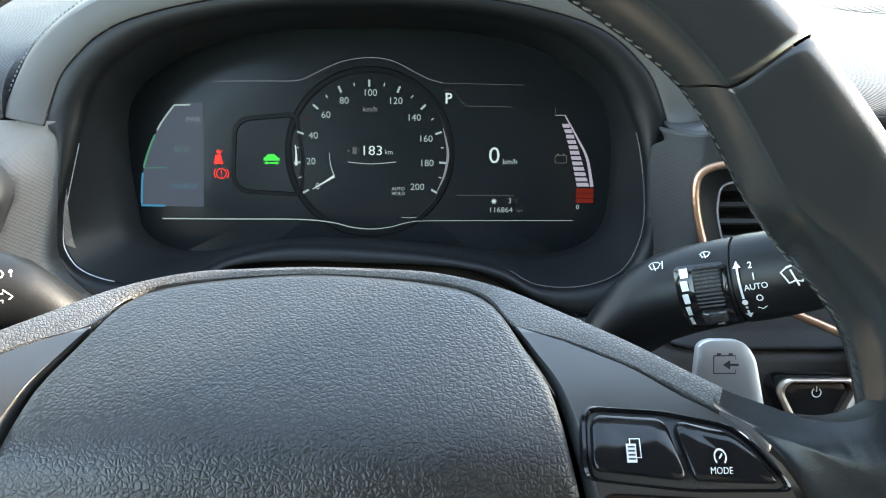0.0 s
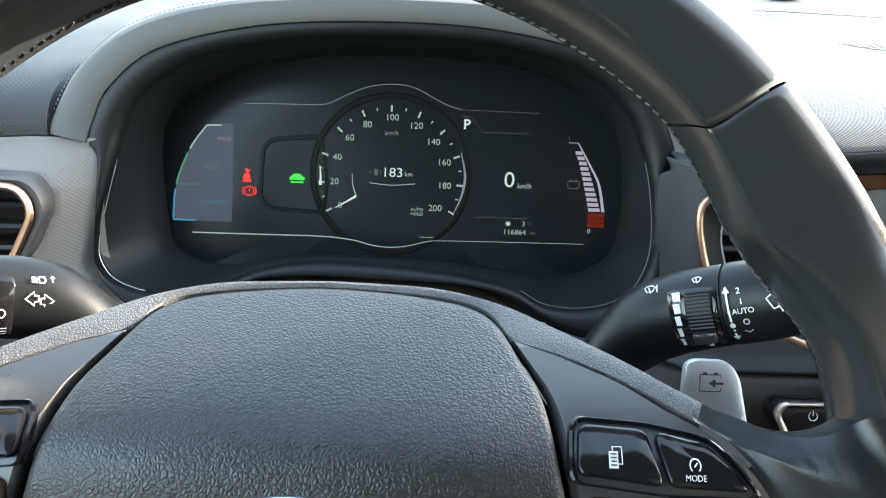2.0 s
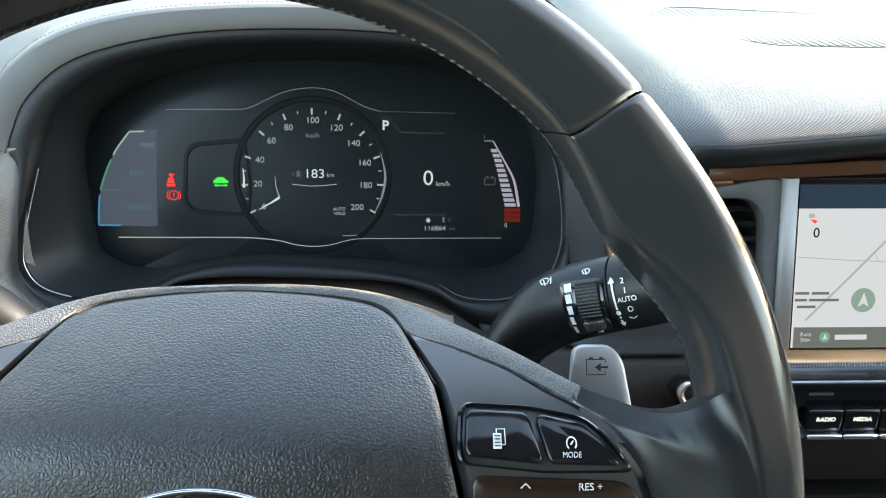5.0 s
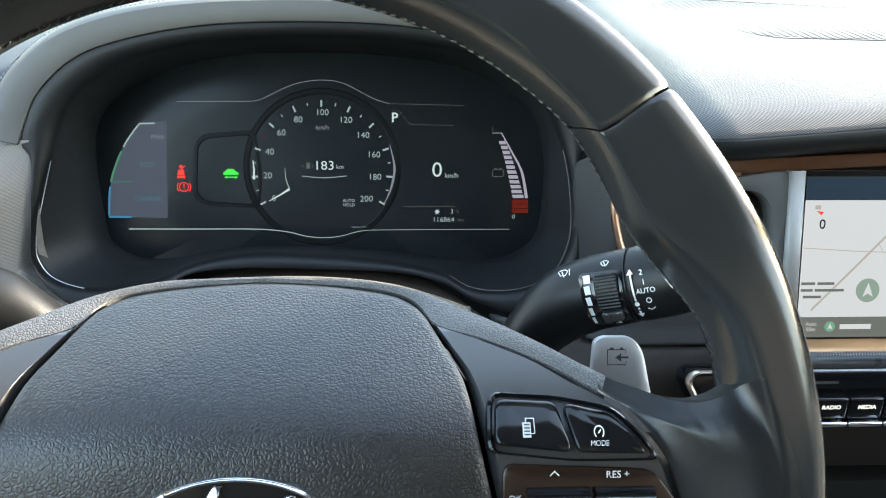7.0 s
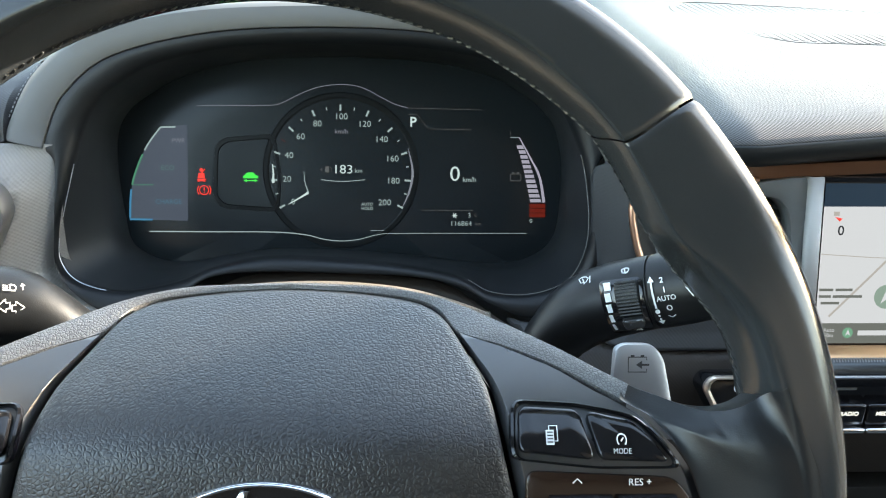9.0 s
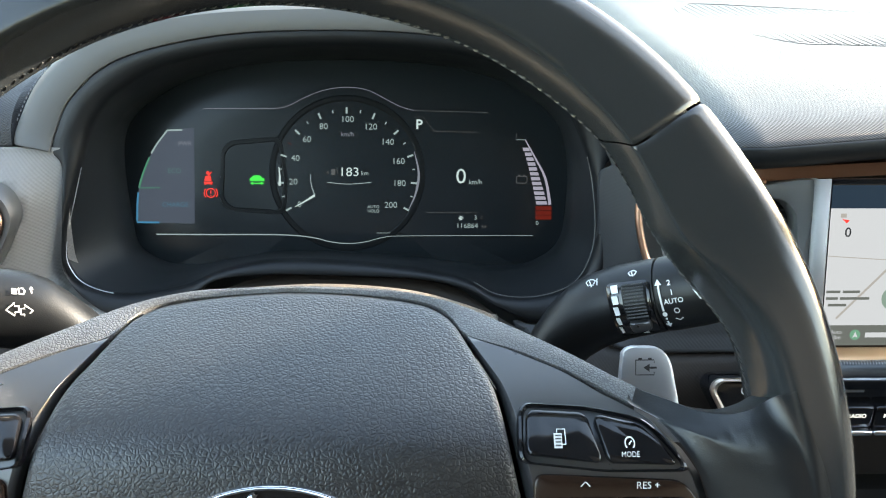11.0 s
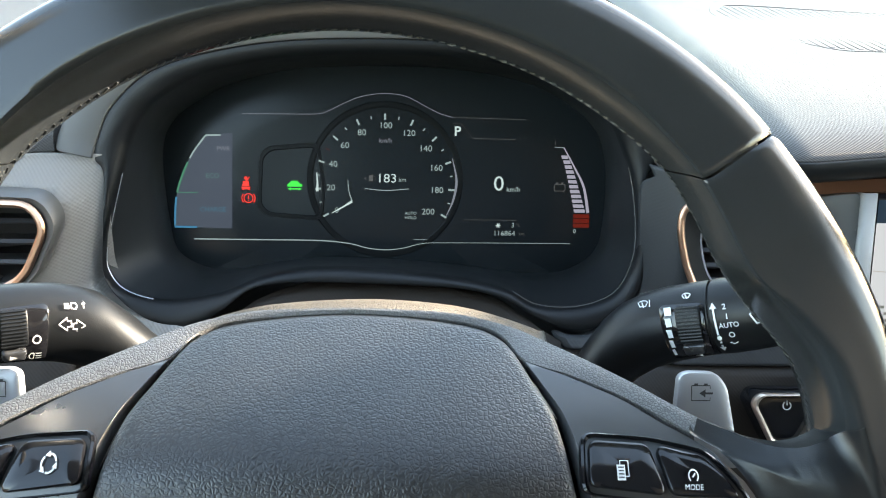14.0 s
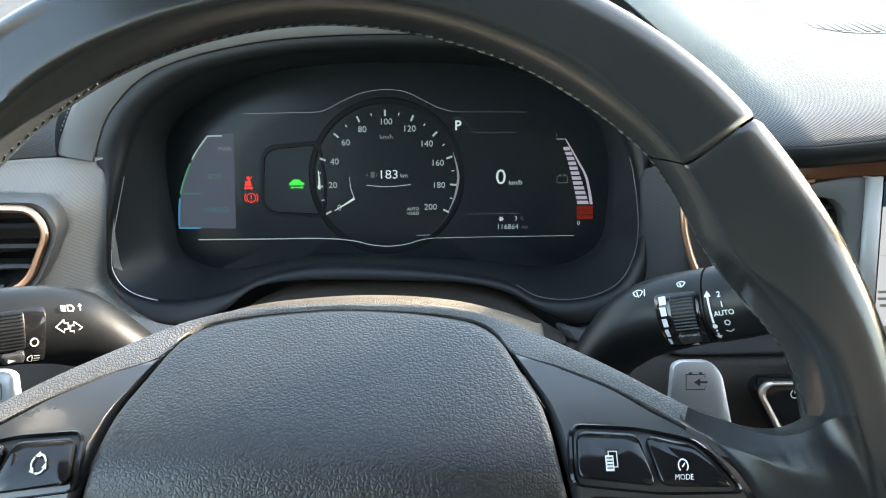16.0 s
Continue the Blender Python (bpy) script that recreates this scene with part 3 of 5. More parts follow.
# top of the dash, in three fields
PROFILE = spline([(0.490, 0.9290), (0.468, 0.9283), (0.4570, 0.9296), (0.4530, 0.9345), (0.4535, 0.9408), (0.459, 0.9455), (0.474, 0.9503), (0.505, 0.9545), (0.55, 0.9578), (0.63, 0.9603), (0.78, 0.961), (1.075, 0.958)], 5)
ROLL = spline([(0.0, 0.9262), (0.0025, 0.9360), (0.010, 0.9450), (0.024, 0.9520), (0.05, 0.9575), (0.09, 0.9600), (0.13, 0.9605), (0.20, 0.961), (0.30, 0.961), (0.59, 0.958)], 5)
for left_side, xs, y0 in ((False, (0.205, 0.26, 0.36, 0.55, 0.8, 1.16), 0.0), (True, (-0.46, -0.33, -0.25, -0.172), 0.0), (False, (-0.185, -0.06, 0.06, 0.18), 0.60)):
    rows = []
    for x in even([(x, 0) for x in xs], 26):
        if left_side:
            rows.append([(x[0], face_y(x[0], 0.9265) + 0.035 * smooth(-0.1945, -0.188, x[0]) * (p[1] < 0.959) + p[0], p[1]) for p in ROLL])
        else:
            bend = max(0.0, x[0] - 0.24) if y0 == 0 else 0.0
            drift = [smooth(0.62, 0.46, p[0]) for p in PROFILE]
            rows.append([(x[0], max(p[0] + 0.09 * bend * d, y0), p[1] + 0.055 * min(bend, 0.3) * d * (1 - 0.5 * smooth(0.945, 0.96, p[1])) if p[0] >= y0 else 0.9600) for p, d in zip(PROFILE, drift)])
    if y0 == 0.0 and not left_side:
        # the down-facing roll gets a dark material in place of its shade
        part("dash_roll_shaded", loft([r[:21] for r in rows], closed=False), BEZEL, dashboard, "smooth underside of the dash edge, its shade put into a dark colour", solid=0.002)
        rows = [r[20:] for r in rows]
    part("dash_top", loft(rows, closed=False), DASH, dashboard, "grey dimpled soft dash top in full sun", solid=0.002)

# copper strips, stitched strip and side wedge
part("copper_strip", loft([[(x, 0.4660 + 0.09 * max(0.0, x - 0.24) + (0.004 if k in (0, 3) else 0), z + 0.02 * max(0.0, x - 0.24)) for k, z in enumerate((0.9258, 0.9248, 0.9168, 0.9158))] for x in (0.236, 0.26, 0.35, 0.6, 0.9)], closed=False), COPPER_PAINT, dashboard, "matt copper trim strip", solid=0.002)

# near-black sheet that paints the shade below the lip
part("lip_shade_sheet", loft([[(x, 0.474 + 0.09 * max(0.0, x - 0.24), z) for z in (0.912, 0.932 + 0.05 * max(0.0, x - 0.24))] for x in (0.2, 0.24, 0.35, 0.6, 0.9)], closed=False), DARK, dashboard, "near-black sheet standing for the shade under the dash edge", solid=0.002)

# grille of fine slats on the dash top
grille = thing("defroster_grille", Matrix(), "grey slatted grille let into the dash top", "grille")
part("grille_frame", tube(even(spline([(0.286, 0.80, 0.9605), (0.312, 0.853, 0.9605), (0.40, 0.83, 0.9605), (0.52, 0.795, 0.9605), (0.66, 0.80, 0.9605), (0.72, 0.76, 0.9605), (0.62, 0.665, 0.9605), (0.48, 0.645, 0.9605), (0.371, 0.651, 0.9605), (0.333, 0.661, 0.9605), (0.305, 0.72, 0.9605)], 6, True), 120, True), 0.0006, 6, True), DASH, grille)
for i in range(62):
    x = 0.298 + i * 0.0066
    near = interp(x, ((0.29, 0.80), (0.305, 0.725), (0.333, 0.664), (0.371, 0.654), (0.48, 0.648), (0.62, 0.668), (0.72, 0.757)))
    back = interp(x, ((0.29, 0.81), (0.312, 0.85), (0.40, 0.827), (0.52, 0.793), (0.66, 0.797), (0.72, 0.76)))
    if back - near < 0.012:
        continue
    part("slat", box((0.0044, back - near, 0.002), (x, (near + back) / 2, 0.9601), 0.0004, 1), DASH, grille)
part("sun_sensor", box((0.03, 0.022, 0.006), (0.375, 0.955, 0.9635), 0.0025, 3), SLAT, dashboard, "small black sensor dome")

# ---- air vents ----
def vent(name, loop, shape_in, y, tilt, label, slats, copper_r):
    v = thing(name, Matrix(), label, "air vent")
    c = sum((Vector(p) for p in loop), Vector((0, 0))) / len(loop)

    def at(p, k, dy):
        q = c + (Vector(p) - c) * k
        return (q.x, y + dy + (q.y - 0.89) * tilt, q.y)

    part("vent_frame", loft([[at(p, 1.03, 0.006) for p in loop], [at(p, 1.02, -0.003) for p in loop], [at(p, 0.99, -0.006) for p in loop], [at(p, 0.88, -0.003) for p in loop], [at(p, 0.86, 0.004) for p in loop]]), VENTFRAME, v, "satin grey plastic surround")
    part("copper_ring", tube(even([at(p, 0.87 if not shape_in else 0.93, -0.0055) for p in loop], 90, True), copper_r, 8, True), COPPER, v, "copper ring")
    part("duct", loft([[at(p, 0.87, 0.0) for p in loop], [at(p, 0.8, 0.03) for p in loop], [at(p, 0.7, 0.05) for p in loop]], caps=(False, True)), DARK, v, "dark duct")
    xs, zs = [p[0] for p in loop], [p[1] for p in loop]
    x0, x1, z0, z1 = min(xs), max(xs), min(zs), max(zs)
    for i in range(slats):
        z = z0 + (z1 - z0) * (i + 0.8) / (slats + 0.6)
        hits = [x for x in (x0 + (x1 - x0) * k / 200 for k in range(201)) if inside((x, z), shrunk(loop, 0.85))]
        if len(hits) < 10:
            continue
        a, b = hits[0], hits[-1]
        part("slat", loft([[(x, y + 0.004 + dy + (z - 0.89) * tilt, z + dz) for dy, dz in ((0, 0), (0.002, 0.0016), (0.016, -0.001), (0.016, -0.003), (0.001, -0.0015))] for x in (a, b)], caps=(True, True)), SLAT, v)
    return v


vent("air_vent", VENT_L, False, 0.4655, 0.27, "dark slatted air vent with a copper ring beside the instruments", 5, 0.0024)

rv = thing("air_vent", Matrix(), "dark slatted air vent with copper edge beside the screen", "air vent")


def rv_at(p, dy):
    return (p[0], 0.466 + (p[1] - 0.90) * 0.27 + dy, p[1])


no, ni = even([(p.x, p.y) for p in VENT_R], 96, True), even([(p.x, p.y) for p in VENT_R_IN], 96, True)
part("vent_recess", loft([[rv_at(p + (p - Vector((0.232, 0.878))) * 0.05, 0.012) for p in no], [rv_at(p, -0.001) for p in no], [rv_at(p.lerp(q, 0.15), 0.001) for p, q in zip(no, ni)], [rv_at(p.lerp(q, 0.9), 0.006) for p, q in zip(no, ni)], [rv_at(q, 0.008) for q in ni]]), BEZEL, rv, "dark grey sloping surround")
part("inner_ring", tube([rv_at(q, 0.0075) for q in ni], 0.0007, 8, True), SILVER, rv, "thin satin ring")
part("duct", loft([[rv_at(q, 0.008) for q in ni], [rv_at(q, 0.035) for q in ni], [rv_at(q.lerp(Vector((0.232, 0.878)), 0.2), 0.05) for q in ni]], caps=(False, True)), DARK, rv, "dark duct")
for i in range(5):
    z = 0.861 + i * 0.0088
    a = 0.1905 + 0.28 * max(0.0, 0.885 - z)
    part("slat", loft([[(x, rv_at((x, z), 0.010)[1] + dy, z + dz) for dy, dz in ((0, 0), (0.002, 0.0016), (0.018, -0.001), (0.018, -0.003), (0.001, -0.0015))] for x in (a, 0.2735)], caps=(True, True)), SLAT, rv)
loop = spline([(0.250, 0.4672, 0.9162), (0.225, 0.4685, 0.9148), (0.196, 0.4688, 0.9127), (0.1845, 0.4680, 0.9108), (0.1783, 0.4668, 0.9065), (0.1768, 0.4648, 0.8985), (0.1782, 0.4615, 0.8870), (0.1825, 0.4570, 0.8720), (0.190, 0.4500, 0.8585), (0.2015, 0.4420, 0.8520), (0.2180, 0.4345, 0.8462), (0.2328, 0.4290, 0.8418), (0.2525, 0.4235, 0.8345), (0.275, 0.4195, 0.8245)], 6)
part("copper_ring", tube(loop, 0.0023, 10), COPPER, rv, "copper edge that sweeps under the vent")

# ---- start button ----
SB = Matrix(((1, 0, 0, 0.2360), (0, math.sin(radians(20)), -math.cos(radians(20)), 0.4125), (0, math.cos(radians(20)), math.sin(radians(20)), 0.805), (0, 0, 0, 1)))
start = thing("start_button", SB, "black start button in a satin champagne ring on the knee panel", "button")
ring_loop = rounded(scaled([(-22, 5), (-18, 11), (18, 11), (22, 5), (8, -22), (-8, -22)]), 0.006, 5)
part("surround", loft([[(p.x * 1.06, p.y * 1.06, -0.012) for p in ring_loop], [(p.x * 1.06, p.y * 1.06, 0.001) for p in ring_loop], [(p.x * 1.02, p.y * 1.02, 0.003) for p in ring_loop]]), GLOSS, start)
part("copper_ring", loft([[(p.x * k, p.y * k, h) for p in ring_loop] for k, h in ((1.03, 0.002), (1.01, 0.0045), (0.93, 0.0055), (0.84, 0.0045), (0.82, 0.000))]), CHAMPAGNE, start, "satin champagne ring")
part("button_cap", puck([(p.x * 0.82, p.y * 0.82) for p in ring_loop], 0.001, -0.01, 0.001), GLOSS, start)
part("power_icon", ribbon(arc((0, 3.2e-3), 2.3e-3, 120, 420), 0.0006, h=0.0014, bm=ribbon([(0, 0.0035), (0, 0.0065)], 0.0006, h=0.0014)), INK, start, "white power symbol")


# ---- instrument cluster: everything lies on the display plane ----
cluster = thing("instrument_cluster", CLUSTER, "lit digital instrument cluster with a round speed gauge", "instrument cluster")
plate = part("display_plate", puck([(p.x * 1.02, p.y * 1.02) for p in bk], 0.0, -0.006, 0.0005), PLATE, cluster, "glossy black display plate")


def show(name, bm, mat, label="", parent=None):
    return part(name, bm, mat, parent or cluster, label, flat=True)


def mm(*pts):
    return scaled(pts)


# hairlines above and below
show("frame_line", ribbon(spline(mm((-95, 46.6), (-70, 46.8), (-46, 47), (-38, 49), (-28, 54), (-15, 59), (0, 61), (14, 59.2), (28, 52.3), (36, 48.4), (45, 45.8)), 6), 0.0004, h=0.0006), LABEL_ON, "thin grey line over the gauge")
show("frame_line", ribbon(mm((45, 45.8), (94.4, 44.8)), 0.0003, h=0.0006), FAINT_ON)
show("frame_line", ribbon(spline(mm((-129, -37.4), (-90, -37.6), (-45, -37.8), (-24, -39.7), (-12, -42.6), (0, -43.8), (12, -42.6), (24, -39.6), (40, -38.6), (126, -38.4)), 6), 0.0007, h=0.0006, taper=lambda t: 1.2 - 0.75 * t), DIM_ON, "white line under the gauge")
show("frame_line", ribbon(mm((19.4, -36.6), (28.7, -36.6)), 0.0003, h=0.0006), DIM_ON)
show("gear_line", ribbon(mm((45, 41.6), (51, 41.6), (58.7, 32), (87.5, 31.6)), 0.0003, h=0.0006), FAINT_ON)
show("trip_line", ribbon(mm((53.6, -22.7), (89.4, -22.8)), 0.0003, h=0.0006), FAINT_ON)
# power bar
left = spline(mm((-119.3, 32.2), (-130.3, 16.8), (-139.3, -6.1), (-141.5, -29.2)), 8)
show("lcd_panel", poly([*left, *mm((-103, -30.2), (-101.5, 34))], h=0.0004), LCD_ON, "faint blue-grey lit panel")
show("power_arc", ribbon([*mm((-109.4, 32.4)), *left[:9]], 0.0011, h=0.0007), DIM_ON, "white part of the power arc")
show("power_arc", ribbon(left[9:16] + mm((-139.3, -6.1)), 0.0013, h=0.0007), TEAL_ON, "green part of the power arc")
show("power_arc", ribbon(left[17:] + mm((-126.6, -29.4)), 0.0013, h=0.0007), BLUE_ON, "blue part of the power arc")
show("power_mark", ribbon(mm((-139.3, -6.1), (-125.2, -6)), 0.0005, h=0.0007), TEAL_ON)
show("label_pwr", words("PWR", (-0.1078, 0.0233), 0.0030, h=0.0008), LABEL_ON)
show("label_eco", words("ECO", (-0.1154, 0.0052), 0.0032, h=0.0008), TEAL_LABEL)
show("label_charge", words("CHARGE", (-0.1156, -0.0174), 0.0032, h=0.0008), BLUE_LABEL)
# warning lamps
bm = disc((-0.0933, 0.0040), 0.0012, 0.0012, h=0.0006)
poly(mm((-95.2, 2), (-91.4, 2), (-91, -1.6), (-95.6, -1.6)), h=0.0006, bm=bm)
ribbon(mm((-96.3, -2.4), (-90.3, -2.4)), 0.0009, h=0.0006, bm=bm)
ribbon(mm((-96, -3.6), (-94, -3.2), (-92.6, -3.2), (-90.6, -3.6)), 0.0008, h=0.0006, bm=bm)
ribbon(mm((-90.6, 4.8), (-95.8, -1.0)), 0.0007, h=0.0007, bm=bm)
show("seat_belt_lamp", bm, RED_ON, "red lit seat belt symbol")
bm = ribbon(arc((-0.0917, -0.0095), 0.0030, 0, 360), 0.0007, h=0.0006)
ribbon(arc((-0.0917, -0.0095), 0.0044, 140, 220), 0.0007, h=0.0006, bm=bm)
ribbon(arc((-0.0917, -0.0095), 0.0044, -40, 40), 0.0007, h=0.0006, bm=bm)
ribbon(mm((-91.7, -7.6), (-91.7, -10)), 0.0008, h=0.0006, bm=bm)
disc((-0.0917, -0.0112), 0.0004, 0.0004, h=0.0006, bm=bm, n=8)
show("brake_lamp", bm, RED_ON, "red lit brake symbol")
bm = poly(mm((-62.8, 2.5), (-58.8, 2.5), (-57.0, 0.6), (-55.6, 0.2), (-55.6, -1.5), (-65.6, -1.5), (-65.6, 0.2), (-64.6, 0.6)), h=0.0006)
ribbon(mm((-63.6, -3.0), (-57.6, -3.0)), 0.0008, h=0.0006, bm=bm)
poly(mm((-65.4, -3.0), (-63.2, -1.9), (-63.2, -4.1)), h=0.0006, bm=bm)
poly(mm((-55.8, -3.0), (-58.0, -1.9), (-58.0, -4.1)), h=0.0006, bm=bm)
show("ready_lamp", bm, GREEN_ON, "green lit car symbol")
# pocket round the green lamp: a shallow moulded step
pocket = rounded(mm((-84, 20), (-78, 25.5), (-44, 28.5), (-40, 0), (-42, -24), (-80, -21.5), (-86, -15)), 0.006, 5)
show("pocket_rim", loft([[(p.x * s - (1 - s) * 0.062, p.y * s, h) for p in pocket] for s, h in ((1.0, 0.0), (0.99, 0.0010), (0.90, 0.0010), (0.885, 0.0))]), GAUGERING, "dark moulded rim of the lamp pocket")
# round gauge: raised ring, ticks, numerals
ringpts = [(0.0525 * math.cos(a), 0.0035 + 0.0525 * math.sin(a)) for a in (2 * math.pi * i / 96 for i in range(96))]
show("gauge_ring", loft([[(p[0] * s, 0.0035 + (p[1] - 0.0035) * s, h) for p in ringpts] for s, h in ((1.0, 0.0), (0.985, 0.0005), (0.94, 0.0005), (0.92, 0.0002))]), GAUGERING, "dark ring round the speed gauge")
GC, GR = (0.0, 0.0008), 0.0452


def dial(speed):
    """The angle of a speed on the gauge, in degrees."""
    return 208 - (208 + 28) * speed / 200


for s in range(0, 201, 10):
    a = radians(dial(s))
    big = s % 20 == 0
    if s == 50:
        continue
    d = Vector((math.cos(a), math.sin(a)))
    show("tick", ribbon([Vector(GC) + d * (GR - 0.0012 - (0.0012 if big else 0)), Vector(GC) + d * (GR + (0.0018 if big else 0.0008))], 0.0013 if big else 0.0007, h=0.0012), DIM_ON)
a = radians(dial(50))
show("tick", ribbon([Vector(GC) + Vector((math.cos(a), math.sin(a))) * r for r in (GR - 0.002, GR + 0.0008)], 0.0006, h=0.0012), DARKRED_ON, "red tick")
for s, at in ((0, (-32.5, -17.3)), (20, (-36.4, -2)), (40, (-34.7, 13.8)), (60, (-26.8, 26.4)), (80, (-15.5, 35)), (100, (0.4, 39.8)), (120, (15.9, 34.9)), (140, (27.2, 24.8)), (160, (34.4, 11.9)), (180, (35, -3)), (200, (29.2, -17.7))):
    show("numeral", words(str(s), (at[0] / 1000, at[1] / 1000), 0.0042, squeeze=1.02), DIM_ON)
show("unit", words("km/h", (0.0004, 0.0299), 0.0032), LABEL_ON)
show("needle", ribbon(mm((-22, -10.9), (-28, -14.6), (-35.6, -18.9)), 0.0017, h=0.0016, taper=lambda t: 1 - 0.75 * t), WHITE_ON, "white gauge needle")
show("needle_tail", ribbon(spline(mm((-22, -10.9), (-24.2, -4), (-24.8, 3.4)), 6), 0.0008, h=0.0014, taper=lambda t: 1 - 0.6 * t), DIM_ON)
show("eco_marker", ribbon(mm((-45.7, 8.2), (-45.2, 2), (-45.4, -4.4)), 0.0017, h=0.0014, taper=lambda t: 0.35 + t * 0.65), WHITE_ON)
show("speed_crescent", ribbon(spline(mm((45.0, 19), (47.6, 8), (48.0, 0), (45.6, -11), (41, -21)), 6), 0.0013, h=0.001, taper=lambda t: 0.2 + 1.1 * math.sin(math.pi * t)), LABEL_ON, "pale crescent beside the gauge")
show("range_value", words("183", (0.0012, 0.0045), 0.0060, squeeze=1.12), WHITE_ON)
show("range_unit", words("km", (0.0117, 0.0038), 0.0030), DIM_ON)
bm = poly(mm((-10.8, 2.6), (-10.8, 6.8), (-8, 6.8), (-8, 2.6)), h=0.0006)
ribbon(mm((-7.4, 6.4), (-6.6, 5.6), (-6.6, 3.2)), 0.0004, h=0.0006, bm=bm)
poly(mm((-14.4, 4.6), (-12.6, 5.6), (-12.6, 3.6)), h=0.0006, bm=bm)
show("pump_icon", bm, FAINT_ON)
show("range_underline", ribbon(spline(mm((-13.7, -2.2), (0.4, -3.4), (16.1, -2.2)), 10), 0.0005, h=0.0006), DIM_ON)
show("hold_lamp", words("AUTO\nHOLD", (0.0174, -0.0203), 0.0021, bold=0.01), DIM_ON, "small auto hold lettering")
# right-hand field
show("gear", words("P", (0.0484, 0.0364), 0.0064, bold=0.03), WHITE_ON, "white gear letter")
show("speed_value", words("0", (0.0768, 0.0015), 0.0102, squeeze=1.05), WHITE_ON)
show("speed_unit", words("km/h", (0.0866, -0.0020), 0.0033, bold=0.01), DIM_ON)
bm = ribbon(mm((75, -26.4), (78.6, -26.4)), 0.0004, h=0.0006)
for k in (60, 120):
    c, s = math.cos(radians(k)) * 0.0018, math.sin(radians(k)) * 0.0018
    ribbon([(0.0768 - c, -0.0264 - s), (0.0768 + c, -0.0264 + s)], 0.0004, h=0.0006, bm=bm)
ribbon(arc((0.0768, -0.0264), 0.001, 0, 360, 12), 0.0003, h=0.0006, bm=bm)
show("frost_icon", bm, WHITE_ON)
show("outside_temperature", words("3", (0.0868, -0.0263), 0.0032), DIM_ON)
show("temperature_unit", words("°C", (0.0905, -0.0262), 0.0022), FAINT_ON)
show("distance", words("116864", (0.0811, -0.0319), 0.0034, squeeze=1.06), DIM_ON)
show("distance_unit", words("km", (0.0930, -0.0321), 0.0023), FAINT_ON)
# battery gauge
show("battery_arc", ribbon(spline(mm((120, 26.7), (128, 12.6), (134.3, 0), (137.6, -17.3)), 6), 0.0014, h=0.0006, taper=lambda t: 0.5 + t), BAR_ON, "pale arc beside the charge bars")
show("battery_line", ribbon(mm((113.9, 26.6), (120, 26.6)), 0.0004, h=0.0006), DIM_ON)
for i in range(12):
    t = i / 11
    y = 20.2 - 36.2 * t
    x0 = 118.3 + 9.4 * t ** 0.8
    x1 = x0 + 4.6 + 3.2 * t
    show("charge_bar", poly(mm((x0, y + 1.15), (x1 - 0.3, y + 1.15), (x1 + 0.4, y - 1.15), (x0 + 0.6, y - 1.15)), h=0.0006), BAR_ON)
for i in range(3):
    y = -19.6 - 3.2 * i
    show("charge_bar", poly(mm((127.6, y + 1.4), (138.6, y + 1.4), (138.8, y - 1.4), (127.9, y - 1.4)), h=0.0006), DARKRED_ON, "dark red low-charge bar")
show("battery_full", words("1", (0.1142, 0.0293), 0.0030), FAINT_ON)
show("battery_empty", words("0", (0.1290, -0.0300), 0.0030), DIM_ON)
bm = ribbon(rounded(mm((114.4, 2), (121.6, 2), (121.6, -2.6), (114.4, -2.6)), 0.0008, 2), 0.0005, h=0.0006, closed=True)
ribbon(mm((115.6, 2.8), (117, 2.8)), 0.0008, h=0.0006, bm=bm)
ribbon(mm((119, 2.8), (120.4, 2.8)), 0.0008, h=0.0006, bm=bm)
show("battery_icon", bm, FAINT_ON)

# ---- steering wheel ----
_wt = radians(22.65)
WHEEL = Matrix(((1, 0, 0, 0.0), (0, math.sin(_wt), -math.cos(_wt), 0.2181), (0, math.cos(_wt), math.sin(_wt), 0.8958), (0, 0, 0, 1)))
wheel = thing("steering_wheel", WHEEL, "black leather steering wheel with grained airbag cover and silver paddles", "steering wheel")
RC = 0.1755


def slant(k):
    """The seams of the cover lean: their inner ends sit further up the rim."""
    return 5.5 * min(1.0, k / 24.0) if k <= 24 else 5.5 * max(0.0, (39 - k) / 15.0)


# radius of the rim's front crease and of its inner edge, by degrees above the wheel's axis: thumb rests swell inwards near 34
CREASE = ((0, 0.1705), (8, 0.1682), (14, 0.1668), (18, 0.1669), (22, 0.1655), (25, 0.1622), (28, 0.1595), (31, 0.1552), (34, 0.1537), (37, 0.1548), (42, 0.1575), (46, 0.1603), (49, 0.1612), (54, 0.1630), (59, 0.1650), (63, 0.1657), (75, 0.1663), (90, 0.1666))
INNER = ((0, 0.1613), (12, 0.1618), (15.5, 0.1622), (19, 0.1617), (23.5, 0.1580), (28, 0.1540), (34, 0.1526), (37, 0.1537), (42, 0.1568), (48, 0.1602), (57, 0.1610), (65, 0.1620), (90, 0.1630))


def even_out(x, table):
    return sum(interp(x + d, table) for d in (-2.4, -1.2, 0, 1.2, 2.4)) / 5


